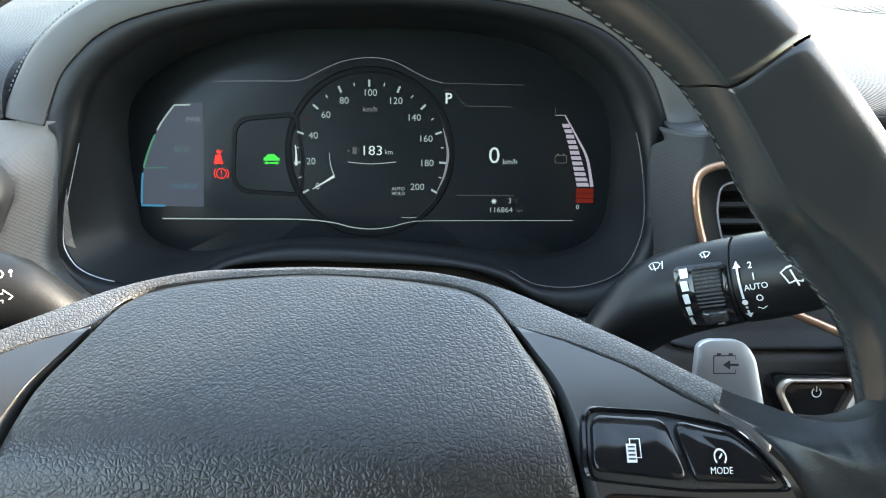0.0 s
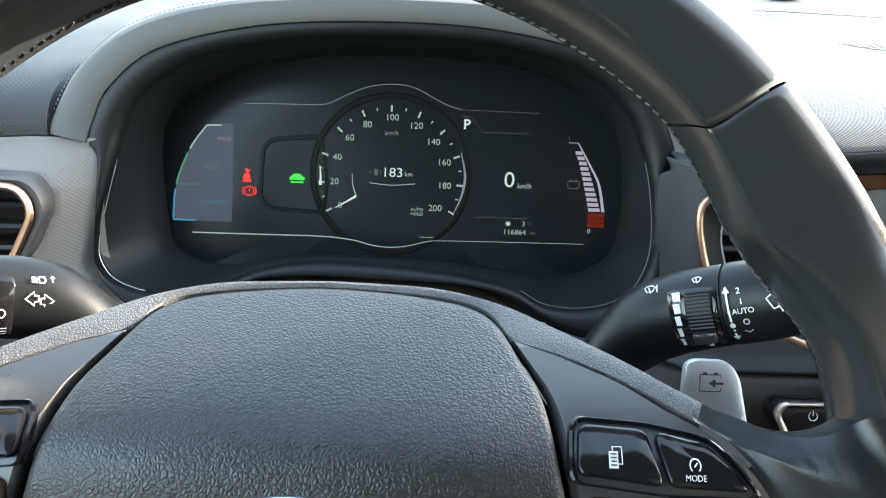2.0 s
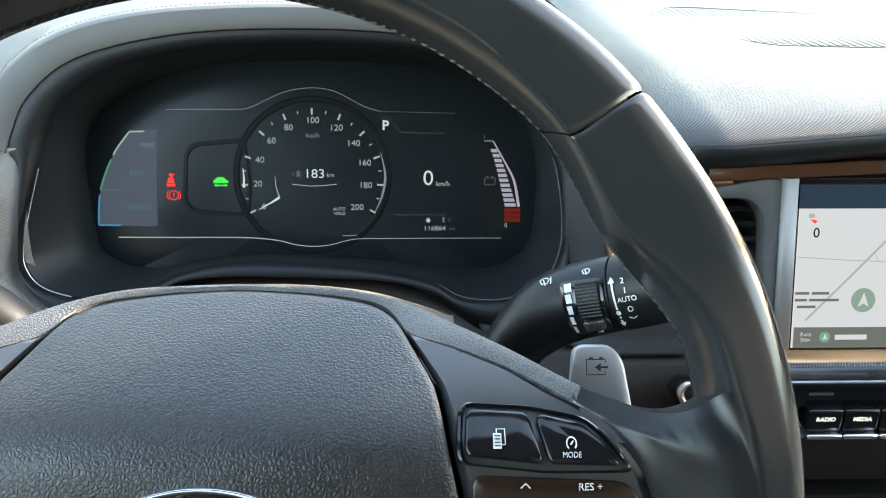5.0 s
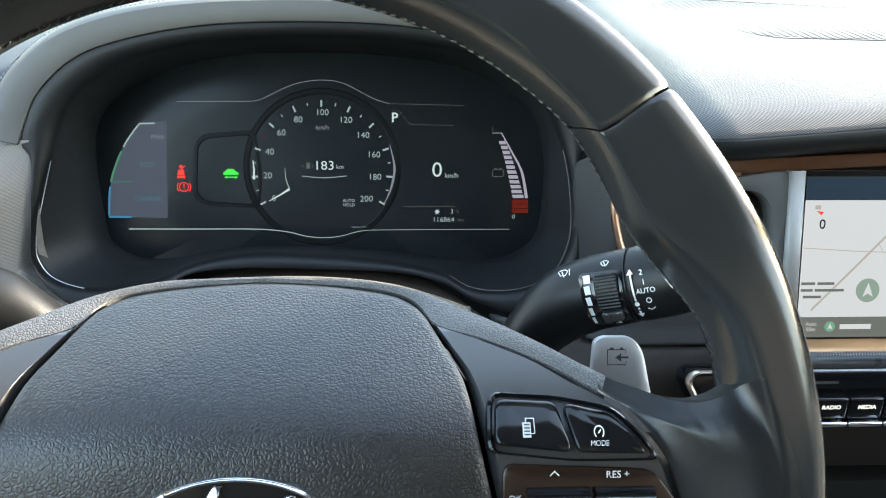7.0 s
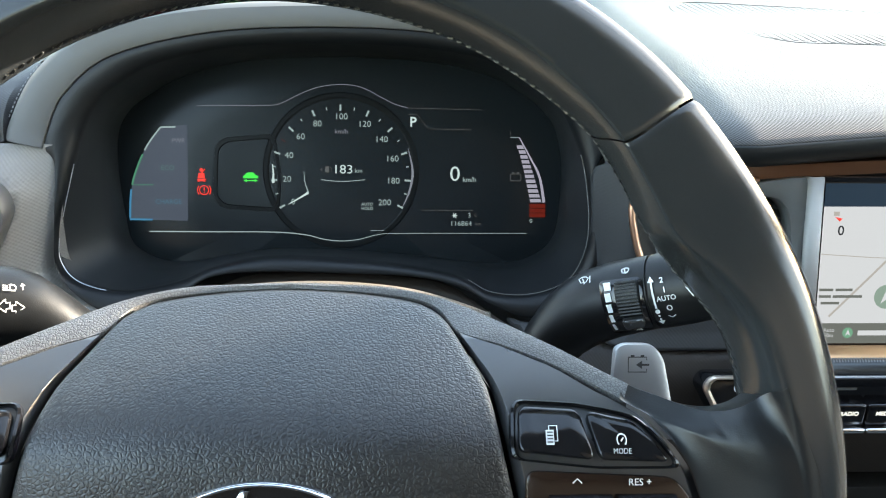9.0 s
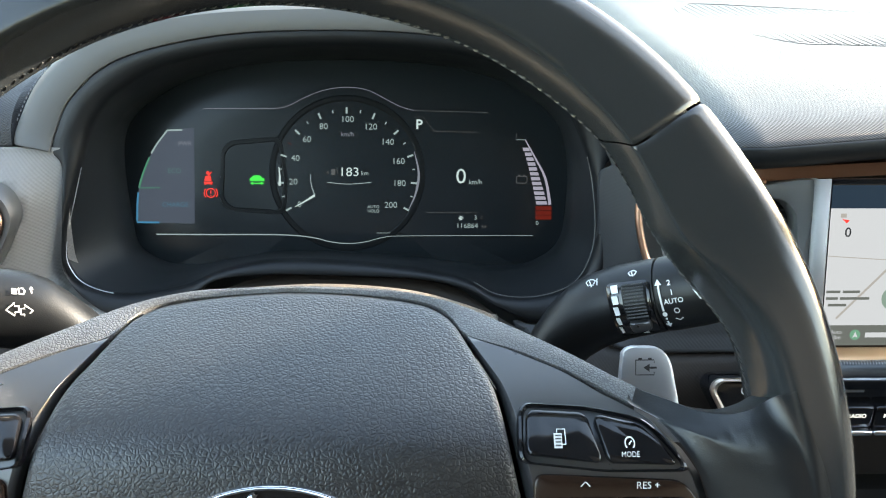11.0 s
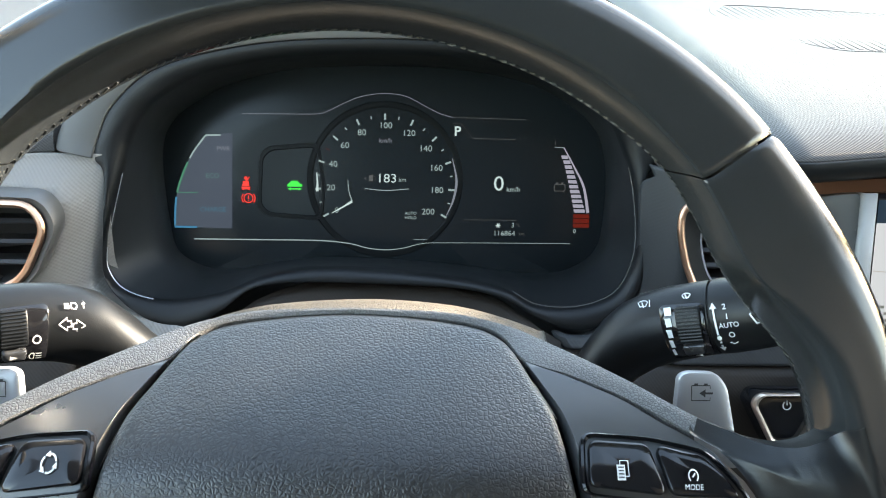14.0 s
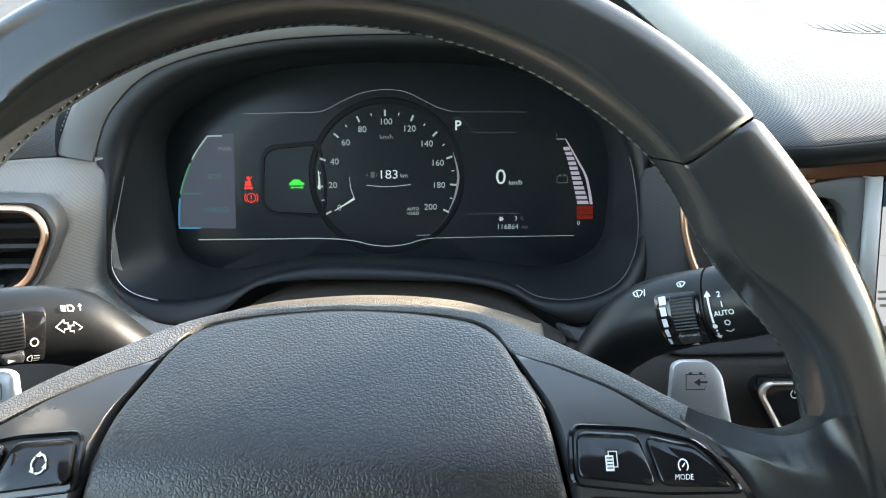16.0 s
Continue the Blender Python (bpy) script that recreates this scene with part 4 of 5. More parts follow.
def rim_point(deg, k):
    """A point on the rim's skin: k runs round the section from the outer edge over the front to the inner edge and the back."""
    side = 90 - abs(((deg + 90) % 360) - 180)
    k = int(k) % len(SECTION)
    r, w = SECTION[k]
    crease, inner_ = even_out(side, CREASE) - 0.1690, even_out(side, INNER) - 0.1613
    if k <= 12:
        r += crease * smooth(3, 12, k)
    elif k <= 24:
        r += crease + (inner_ - crease) * (k - 12) / 12
    else:
        r += inner_ * smooth(34, 24, k)
    if r > 0:
        r += 0.0012 * smooth(34, 50, side) * min(1.0, r / 0.012)
    s = slant(k)
    seam = min(abs(((deg + 180) % 360) - 180 - 42.5 - s), abs(deg % 360 - 137.5 + s))
    dip = 1.0 - 0.06 * math.exp(-(seam / 0.45) ** 2)
    w *= dip
    if k < 9:
        r *= dip
    a = radians(deg)
    return Vector(((RC + r) * math.cos(a), (RC + r) * math.sin(a), w))


SECTION = [(p.x, p.y) for p in spline([(0.0130, -0.006), (0.0123, 0.0052), (0.0084, 0.0110), (-0.0006, 0.0127), (-0.0052, 0.0131), (-0.0080, 0.0099), (-0.0105, 0.0042), (-0.0128, -0.0045), (-0.0142, -0.0115), (-0.0120, -0.0190), (-0.003, -0.0250), (0.006, -0.0235), (0.0120, -0.0160)], 3, True)]
NS = len(SECTION)


def sector(a0, a1, lo, hi, n):
    def lean(a, k):
        return slant(k) if abs(a - 42.5) < 0.2 else -slant(k) if abs(a - 137.5) < 0.2 else 0.0

    rows = []
    for i in range(n + 1):
        t = 0.5 - 0.5 * math.cos(math.pi * i / n)
        t = t * 0.5 + 0.5 * i / n
        rows.append([rim_point((a0 + lean(a0, k)) * (1 - t) + (a1 + lean(a1, k)) * t, k) for k in range(lo, hi + 1)])
    return loft(rows, closed=False)


for a0, a1, lab in ((42.5, 137.5, "worn black leather over the top of the rim"), (137.5, 218, "worn black leather at the side grip"), (-38, 42.5, "worn black leather at the side grip"), (218, 322, "black leather at the foot of the rim")):
    n = int((a1 - a0) * 1.8)
    part("rim_leather", sector(a0 + 0.14, a1 - 0.14, 0, 25, n), LEATHER, wheel, lab)
    part("rim_back", sector(a0, a1, 25, NS, n), LEATHER, wheel)
part("rim_core", loft([[Vector(((RC + r * 0.86 + q) * math.cos(a), (RC + r * 0.86 + q) * math.sin(a), w * 0.86)) for r, w in SECTION] for a, q in ((radians(d), -0.0035 * math.exp(-((90 - abs(((d + 90) % 360) - 180) - 40) / 14) ** 2)) for d in range(0, 361, 3))]), DARK, wheel, "dark core that shows in the seams")
# stitches along the inner edge
st, rng = bmesh.new(), random.Random(7)
d = 8.0
while d < 172:
    p, q = rim_point(d + rng.uniform(-0.12, 0.12), 23), rim_point(d + 0.72 + rng.uniform(-0.2, 0.2), 24)
    out = Vector((-math.cos(radians(d)), -math.sin(radians(d)), 0.4)) * rng.uniform(0.0001, 0.00035)
    tube([p, (p + q) / 2 + out, q], rng.uniform(0.00026, 0.00036), 4, bm=st)
    d += 1.25
part("rim_stitch", st, BLACK_THREAD, wheel, "grey cross stitches round the inner rim")


def hub(v):
    """How far the hub's skin stands towards the driver at a height on the wheel."""
    return 0.002 - 1.28 * 0.004 * math.log(1 + math.exp(min(40, (v - 0.0195) / 0.004)))


def hub_normal(v):
    s = (hub(v + 0.0005) - hub(v - 0.0005)) / 0.001
    n = Vector((0, -s, 1))
    return n.normalized()


def on_hub(u, v, h):
    return Vector((u, v, hub(v))) + hub_normal(v) * h


# airbag cover
HALF = [(-0.0774, 0.0301), (-0.0715, 0.0500), (-0.0615, 0.0680), (-0.0446, 0.0779), (-0.0246, 0.0814), (-0.0057, 0.0814), (0.0039, 0.0795), (0.0162, 0.0770), (0.0274, 0.0749), (0.0353, 0.0725), (0.0420, 0.0681), (0.0498, 0.0630), (0.0546, 0.0593), (0.0585, 0.0530), (0.0609, 0.0445), (0.0633, 0.0252), (0.0645, 0.0057)]
half = spline([(b, a) for a, b in HALF], 4)
right = [(p.x, p.y) for p in half]
pad_loop = right + [(-p[0], p[1]) for p in reversed(right)]


pad_even = even([(p[0], p[1]) for p in pad_loop], 120, True)
mid = Vector((0.0, -0.006))
rings = [[on_hub(p.x * 0.985, p.y - 0.001, -0.012) for p in pad_even], [on_hub(p.x, p.y, -0.003) for p in pad_even]]
for k in [1 - (i / 26) ** 1.6 * 0.985 for i in range(27)]:
    rings.append([on_hub(*(mid + (p - mid) * (k * 0.997)), 0.0046 * (1 - k ** 3) - 0.0009 * max(0.0, (k - 0.97) / 0.03) ** 2) for p in pad_even])
bm = loft(rings, caps=(False, True))
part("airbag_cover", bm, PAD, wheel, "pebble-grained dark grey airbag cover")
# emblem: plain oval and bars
emb = part("emblem", loft([[on_hub(0.0322 * k * math.cos(a), -0.0094 + 0.0172 * k * math.sin(a), 0.0045 + h) for a in (2 * math.pi * i / 48 for i in range(48))] for k, h in ((1.0, 0.0), (0.985, 0.0014), (0.95, 0.002), (0.915, 0.0016), (0.905, 0.0004))]), CHROME, wheel, "chrome oval ring")
part("emblem_field", poly([(0.0294 * math.cos(a), -0.0094 + 0.0157 * math.sin(a)) for a in (2 * math.pi * i / 40 for i in range(40))], to=on_hub, h=0.0049), GLOSS, emb)
for bar in ([(-6.2, 5.4), (-3.0, 5.4), (-6.9, -2.5), (-12, -22), (-18, -22), (-11.2, -2.5)], [(17.2, 2.4), (20.2, 1.2), (17.6, -3), (9, -24), (3, -24), (9.8, -3)], [(-9, -7), (12, -5.5), (10, -11), (-11, -13)]):
    part("emblem_bar", puck(even(rounded(scaled(bar), 0.0008, 3), 40, True), 0.0066, 0.0045, 0.0012, to=on_hub), CHROME, emb)

# grained strip over the hub, from spoke to spoke
strip_out = spline(scaled([(-0.4, 66.1), (17.4, 65.7), (39.2, 64.5), (60.8, 60.1), (81.3, 52.7), (100.5, 44.5), (114.5, 37.5), (122.0, 34.1)]), 6)
strip_in = spline(scaled([(-0.4, 64.8), (25.2, 63.5), (45.0, 61.5), (56.6, 57.9), (64.4, 50.0), (80.2, 45.7), (99.1, 39.1), (119.1, 29.5)]), 6)
so = [(-p.x, p.y) for p in reversed(strip_out)] + [(p.x, p.y) for p in strip_out[1:]]
si = [(-p.x, p.y) for p in reversed(strip_in)] + [(p.x, p.y) for p in strip_in[1:]]


def mixp(a, b, k):
    return [(p[0] + (q[0] - p[0]) * k, p[1] + (q[1] - p[1]) * k) for p, q in zip(a, b)]


rows = [[on_hub(*p, -0.006) for p in si], [on_hub(*p, -0.0016) for p in mixp(si, so, 0.01)], [on_hub(*p, -0.0008) for p in mixp(si, so, 0.05)], [on_hub(*p, 0.0002) for p in mixp(si, so, 0.5)], [on_hub(*p, 0.0002) for p in mixp(si, so, 0.92)], [on_hub(*p, -0.0008) for p in so], [on_hub(*p, -0.004) for p in so], [on_hub(p[0], p[1] - 0.006, -0.016) for p in so]]
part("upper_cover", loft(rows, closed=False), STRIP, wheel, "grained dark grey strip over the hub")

# satin panel, buttons and lower panel on each side
OUT = [(-0.0416, 0.1317), (-0.0246, 0.1412), (-0.0067, 0.1439), (-0.0027, 0.1430), (0.0085, 0.1393), (0.0173, 0.1342), (0.0254, 0.1269), (0.0295, 0.1187), (0.0318, 0.1129), (0.0390, 0.0989), (0.0455, 0.0800), (0.0497, 0.0640)]
for s in (1, -1):
    rows = []
    for j in range(49):
        v = OUT[0][0] + (OUT[-1][0] - 0.0003 - OUT[0][0]) * j / 48
        a = interp(v, [(p[1], p[0]) for p in right]) + 0.0016
        b = max(a + 0.0004, interp(v, OUT) - 0.0004)
        rows.append([on_hub(s * (a + (b - a) * i / 18), v, -0.0006 + (-0.003 if i in (0, 18) else 0)) for i in range(19)])
    panel = part("spoke_panel", loft(rows, closed=False), SATIN, wheel, "satin black plastic spoke panel", solid=0.002)
    frame_loop = rounded(scaled([(s * 80.5, 29.3), (s * 103.0, 28.2), (s * 121.5, 24.9), (s * 128.7, 18.2), (s * 135.3, 9.7), (s * 107.9, 9.7), (s * 79.4, 12.8)]), 0.004, 5)
    part("button_frame", loft([[on_hub(c.x + (p.x - c.x) * k, c.y + (p.y - c.y) * k, h) for p in frame_loop] for c in [Vector((s * 0.106, 0.019))] for k, h in ((1.03, -0.001), (1.01, 0.0009), (0.975, 0.0012), (0.945, -0.0004))]), GLOSS, wheel, "glossy black frame round the buttons")
    b1 = part("button", puck(rounded(scaled([(s * 82.4, 27.0), (s * 102.5, 26.1), (s * 106.6, 12.3), (s * 81.5, 14.9)]), 0.0028, 5), 0.0026, -0.002, 0.0014, to=on_hub, dish=0.0006), GLOSS, wheel, "glossy black menu button")
    b2 = part("button", puck(rounded(scaled([(s * 104.3, 25.7), (s * 119.6, 23.3), (s * 125.5, 18.2), (s * 131.2, 11.6), (s * 108.2, 12.3)]), 0.0028, 5), 0.0026, -0.002, 0.0014, to=on_hub, dish=0.0006), GLOSS, wheel, "glossy black mode button")
    part("lower_panel", puck(rounded(scaled([(s * 84.1, 9.3), (s * 132.8, 6.8), (s * 141.9, -5.7), (s * 139.7, -33.6), (s * 87.9, -33.6), (s * 83.9, -9.7)]), 0.004, 5), 0.0010, -0.002, 0.0008, to=on_hub), BROWN, wheel, "dark brown lower button panel")
    for x0, x1 in ((91.5, 111.8), (113.6, 132.6)):
        tg = part("toggle", loft([[on_hub(s * (x0 + (x1 - x0) * t) / 1000, v / 1000, h) for v, h in ((1.6, 0.0005), (1.4, 0.003), (0.4, 0.0046), (-1.2, 0.0042), (-2.2, 0.0026))] for t in [i / 8 for i in range(9)]], closed=False), GLOSS, wheel, "rocker switch")
        part("chrome_lip", tube([on_hub(s * (x0 + (x1 - x0) * t) / 1000, -0.0026, 0.0042) for t in [i / 8 for i in range(9)]], 0.0017, 8), SILVER, tg, "silver lip")
    if s > 0:
        def icon(u, v, h):
            return on_hub(0.0926 + u * 0.7, 0.0190 + v * 0.7, h)

        def dialprint(u, v, h):
            return on_hub(0.1152 + u * 0.8, 0.0166 + v * 0.8, h)

        bm = ribbon(scaled([(-1.2, -2.0), (2.6, -2.0), (2.6, 3.4), (-1.2, 3.4)]), 0.0005, to=icon, h=0.0030, closed=True)
        poly(scaled([(-2.8, -3.4), (1.0, -3.4), (1.0, 2.0), (-2.8, 2.0)]), to=icon, h=0.0029, bm=bm)
        part("page_icon", bm, INK, b1, "white pages symbol")
        for k in range(4):
            part("page_line", ribbon(scaled([(-2.2, -2.4 + k * 1.15), (0.4, -2.4 + k * 1.15)]), 0.0005, to=icon, h=0.0032), DARKINK, b1)
        bm = ribbon(arc((0, 0.0014), 0.0019, -50, 230, 18), 0.0005, to=dialprint, h=0.0031)
        ribbon(scaled([(-0.4, 1.0), (0.8, 2.2)]), 0.0005, to=dialprint, h=0.0031, bm=bm)
        words("MODE", (0, -0.0022), 0.0019, to=dialprint, h=0.0031, bm=bm)
        part("mode_print", bm, INK, b2, "white mode lettering and dial symbol")
        bm = words("RES +", (0.1210, 0.0055), 0.0023, to=on_hub, h=0.0016)
        ribbon(scaled([(99.1, 5.4), (100.6, 6.8), (102.1, 5.4)]), 0.0004, to=on_hub, h=0.0016, bm=bm)
        words("OK", (0.0879, -0.0017), 0.0021, to=on_hub, h=0.0016, bm=bm)
        part("panel_print", bm, INK, wheel, "white lettering on the lower panel")
    else:
        bm = bmesh.new()
        for a0 in (15, 135, 255):
            ribbon(arc((-0.0919, 0.0201), 0.0023, a0, a0 + 80, 8), 0.0005, to=on_hub, h=0.0030, bm=bm)
            e = radians(a0 + 92)
            t = Vector((-math.sin(e), math.cos(e)))
            c = Vector((-0.0919 + 0.0023 * math.cos(e), 0.0201 + 0.0023 * math.sin(e)))
            r = Vector((math.cos(e), math.sin(e))) * 0.0008
            poly([c - r - t * 0.0006, c + r - t * 0.0006, c + t * 0.0010], to=on_hub, h=0.0030, bm=bm)
        part("cycle_icon", bm, INK, b1, "white circle of arrows")
    # leather spoke between panel and rim
    top = spline(scaled([(120.1, 34.6), (124.5, 32.4), (132.0, 30.2), (139.5, 28.0), (147.0, 27.8), (152.6, 29.6), (156.8, 32.0), (160.6, 34.8), (164.7, 38.0)]), 5)
    inn = spline(scaled([(120.1, 34.6), (119.2, 31.6), (119.0, 29.3), (126.8, 25.3), (134.2, 17.3), (139.4, 8.4), (143.1, -2.7), (143.9, -6.7), (141.7, -23.6), (132.7, -41.6)]), 5)
    T = [Vector((p.x, p.y)) for p in even(top, 64)]
    I = [Vector((p.x - 0.0008 * smooth(0, 4, j), p.y)) for j, p in enumerate(even(inn, 64))]
    O = []
    for j in range(64):
        d, r = radians(13.0 - 36.0 * j / 63), 0.1690 + 0.0075 * smooth(0.0, 0.35, j / 63)
        O.append(Vector((r * math.cos(d), r * math.sin(d))))
    T[-1] = O[0]
    rows = []
    for j in range(64):
        f, row = 1 - smooth(0.0, 0.42, j / 63), []
        for k in range(64):
            p = I[j].lerp(O[j], k / 63) + (T[k] - I[0].lerp(O[0], k / 63)) * f
            r = p.length
            skin = interp(r, sorted((math.hypot(q.x, q.y), q.z) for q in (rim_point(math.degrees(math.atan2(p.y, p.x)), m) for m in range(0, 25))))
            t = smooth(I[j].length - 0.003, 0.171, r)
            w = (hub(p.y) - 0.0004) * (1 - t) + 0.0135 * t
            low = max(skin, w - 0.006) if r > 0.1615 else w - 0.0035
            w += (low - w) * (1 - smooth(0.0, 0.08, j / 63)) * smooth(0.0, 0.2, k / 63)
            w += (skin - w) * smooth(0.78, 1.0, k / 63)
            row.append([p, r, skin, w])
        rows.append(row)
    for _ in range(36):
        old = [[c[3] for c in row] for row in rows]
        for k in range(1, 63):
            rows[0][k][3] = 0.25 * (old[0][k - 1] + 2 * old[0][k] + old[0][k + 1])
        for j in range(1, 63):
            for k in range(1, 63):
                rows[j][k][3] = 0.25 * (old[j - 1][k] + old[j + 1][k] + old[j][k - 1] + old[j][k + 1])
    for j, row in enumerate(rows):
        for k, (p, r, skin, w) in enumerate(row):
            fork = math.exp(-((p.x - 0.149) / 0.011) ** 2 - ((p.y - 0.0245) / 0.0085) ** 2)
            w += fork * (0.00018 * noise.noise(Vector((p.x * 430 + p.y * 180, p.y * 130 - p.x * 60, 1.5))) + 0.00014 * noise.noise(Vector((p.x * 900, p.y * 420, 4.0))))
            row[k] = Vector((s * p.x, p.y, max(w, skin + 0.0003) if r > 0.1625 else w))
    under = [[Vector((p.x, p.y - 0.0012, p.z - d)) for p in rows[0]] for d in (0.014, 0.004)]
    part("spoke_leather", loft(under + rows, closed=False), GRIP, wheel, "creased black leather from spoke to rim")
    # paddle behind the spoke
    pl = rounded([(s * x, y) for x, y in scaled([(123.6, 10), (126.2, 40.8), (129.5, 42.6), (141, 42.4), (145.4, 37.0), (151.5, 4)])], 0.0045, 5)
    pad_ = part("paddle", puck(pl, -0.0535, -0.0575, 0.0012), SILVER, wheel, "silver paddle with a battery symbol")
    bm = ribbon([(s * x, y) for x, y in scaled([(131.2, 37.4), (131.2, 31.6), (138.4, 31.6), (138.4, 32.8)])], 0.0004, h=-0.0532)
    ribbon([(s * x, y) for x, y in scaled([(131.2, 37.4), (138.4, 37.4), (138.4, 36.2)])], 0.0004, h=-0.0532, bm=bm)
    ribbon([(s * x, y) for x, y in scaled([(132.2, 37.9), (133.6, 37.9)])], 0.0007, h=-0.0532, bm=bm)
    ribbon([(s * x, y) for x, y in scaled([(136.0, 37.9), (137.4, 37.9)])], 0.0007, h=-0.0532, bm=bm)
    ribbon([(s * x, y) for x, y in scaled([(136.4, 34.4), (139.4, 34.4)])], 0.0008, h=-0.0532, bm=bm)
    poly([(s * x, y) for x, y in scaled([(134.2, 34.4), (136.6, 36.0), (136.6, 32.8)])], h=-0.0532, bm=bm)
    part("battery_icon", bm, DARKINK, pad_, "dark battery symbol")
part("hub_core", loft([[on_hub(p[0] * k, p[1] * (k if k < 1 else 1), h) for p in pad_loop] for k, h in ((1.06, -0.010), (1.02, -0.035), (0.8, -0.05), (0.5, -0.055))], caps=(False, True)), TUNNEL, wheel, "dark plastic hub behind the cover")

# ---- steering column cover ----
column = thing("steering_column", Matrix(), "grained grey cover over the steering column", "steering column")
arch = [(-0.078, 0.840), (-0.077, 0.880), (-0.0735, 0.8912), (-0.066, 0.8955), (-0.044, 0.9010), (-0.008, 0.9041), (0.020, 0.9036), (0.045, 0.9005), (0.0645, 0.8950), (0.0825, 0.8878), (0.0850, 0.884), (0.0855, 0.840)]
arch = [(p.x, p.y) for p in spline(arch, 4)]
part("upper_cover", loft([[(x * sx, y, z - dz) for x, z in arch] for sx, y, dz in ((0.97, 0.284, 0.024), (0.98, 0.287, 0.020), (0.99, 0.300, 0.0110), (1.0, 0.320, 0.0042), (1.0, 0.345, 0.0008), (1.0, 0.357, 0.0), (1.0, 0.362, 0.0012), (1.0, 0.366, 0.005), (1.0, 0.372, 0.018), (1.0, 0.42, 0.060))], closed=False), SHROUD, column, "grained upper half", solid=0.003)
part("lower_cover", loft([[(x, y, 2 * 0.85 - z + 0.002 - dz) for x, z in arch] for y, dz in ((0.300, 0.024), (0.36, 0.022), (0.42, 0.08), (0.46, 0.12))], closed=False), STALK, column, "dark lower half", solid=0.003)

# ---- stalks ----
SA = Vector((0.8176, -0.4230, 0.3907)).normalized()
SN = Vector((-0.5524, -0.7676, 0.3251)).normalized()
SBV = SN.cross(SA)
S0 = Vector((0.1474, 0.3214, 0.9173))


def stalk_frame(side):
    """x along the stalk, y up, z to the driver."""
    a, b, n, c = SA, SBV, SN, S0
    if side < 0:
        a, b, n, c = Vector((-0.8330, -0.5203, 0.1880)), Vector((-0.0248, 0.3747, 0.9268)), Vector((0.5527, -0.7674, 0.3250)), Vector((-0.1434, 0.3334, 0.9063))
    m = Matrix.Identity(4)
    for i, v in enumerate((a * side, b, n)):
        m.col[i][:3] = v
    m.col[3][:3] = c
    return m


def on_stalk(k, grow=0.0):
    def to(u, v, h):
        th = v / 0.0158
        return ((u * k), (0.0158 + h + grow) * math.sin(th), (0.0135 + h + grow) * math.cos(th))
    return to


BODY = [(-0.078, 0.019, 0.016, -0.048), (-0.066, 0.0185, 0.016, -0.034), (-0.055, 0.0180, 0.0155, -0.0215), (-0.045, 0.0175, 0.015, -0.0120), (-0.035, 0.0170, 0.0145, -0.0055), (-0.025, 0.0165, 0.014, -0.0022), (-0.014, 0.0162, 0.0137, -0.0006), (0.0, 0.0158, 0.0135, 0.0), (0.0042, 0.0157, 0.0135, 0.0)]
BODY_L = [(-0.062, 0.019, 0.016, -0.040), (-0.052, 0.0185, 0.016, -0.030), (-0.044, 0.0180, 0.0155, -0.0215), (-0.036, 0.0175, 0.015, -0.0140), (-0.028, 0.0172, 0.0148, -0.0075), (-0.019, 0.0168, 0.0144, -0.0035), (-0.008, 0.0162, 0.0138, -0.001), (0.004, 0.0158, 0.0135, 0.0), (0.0172, 0.0157, 0.0135, 0.0)]
KNOB = [(0.0052, 0.0157, 0.0135, 0.0), (0.0085, 0.0159, 0.0136, 0.0), (0.018, 0.0156, 0.0134, 0.0), (0.028, 0.0148, 0.0128, 0.0), (0.040, 0.0135, 0.0120, 0.0), (0.048, 0.0115, 0.0105, 0.0), (0.052, 0.0080, 0.0080, 0.0)]


def stalk_loft(rows, k, cap=(True, True)):
    return loft([[(s * k, dy + rb * math.sin(a), rn * math.cos(a)) for a in (2 * math.pi * i / 40 for i in range(40))] for s, rb, rn, dy in rows], caps=cap)


def deg(s, angle):
    """A place on the stalk from millimetres along it and degrees round it."""
    return (s / 1000, radians(angle) * 0.0158)


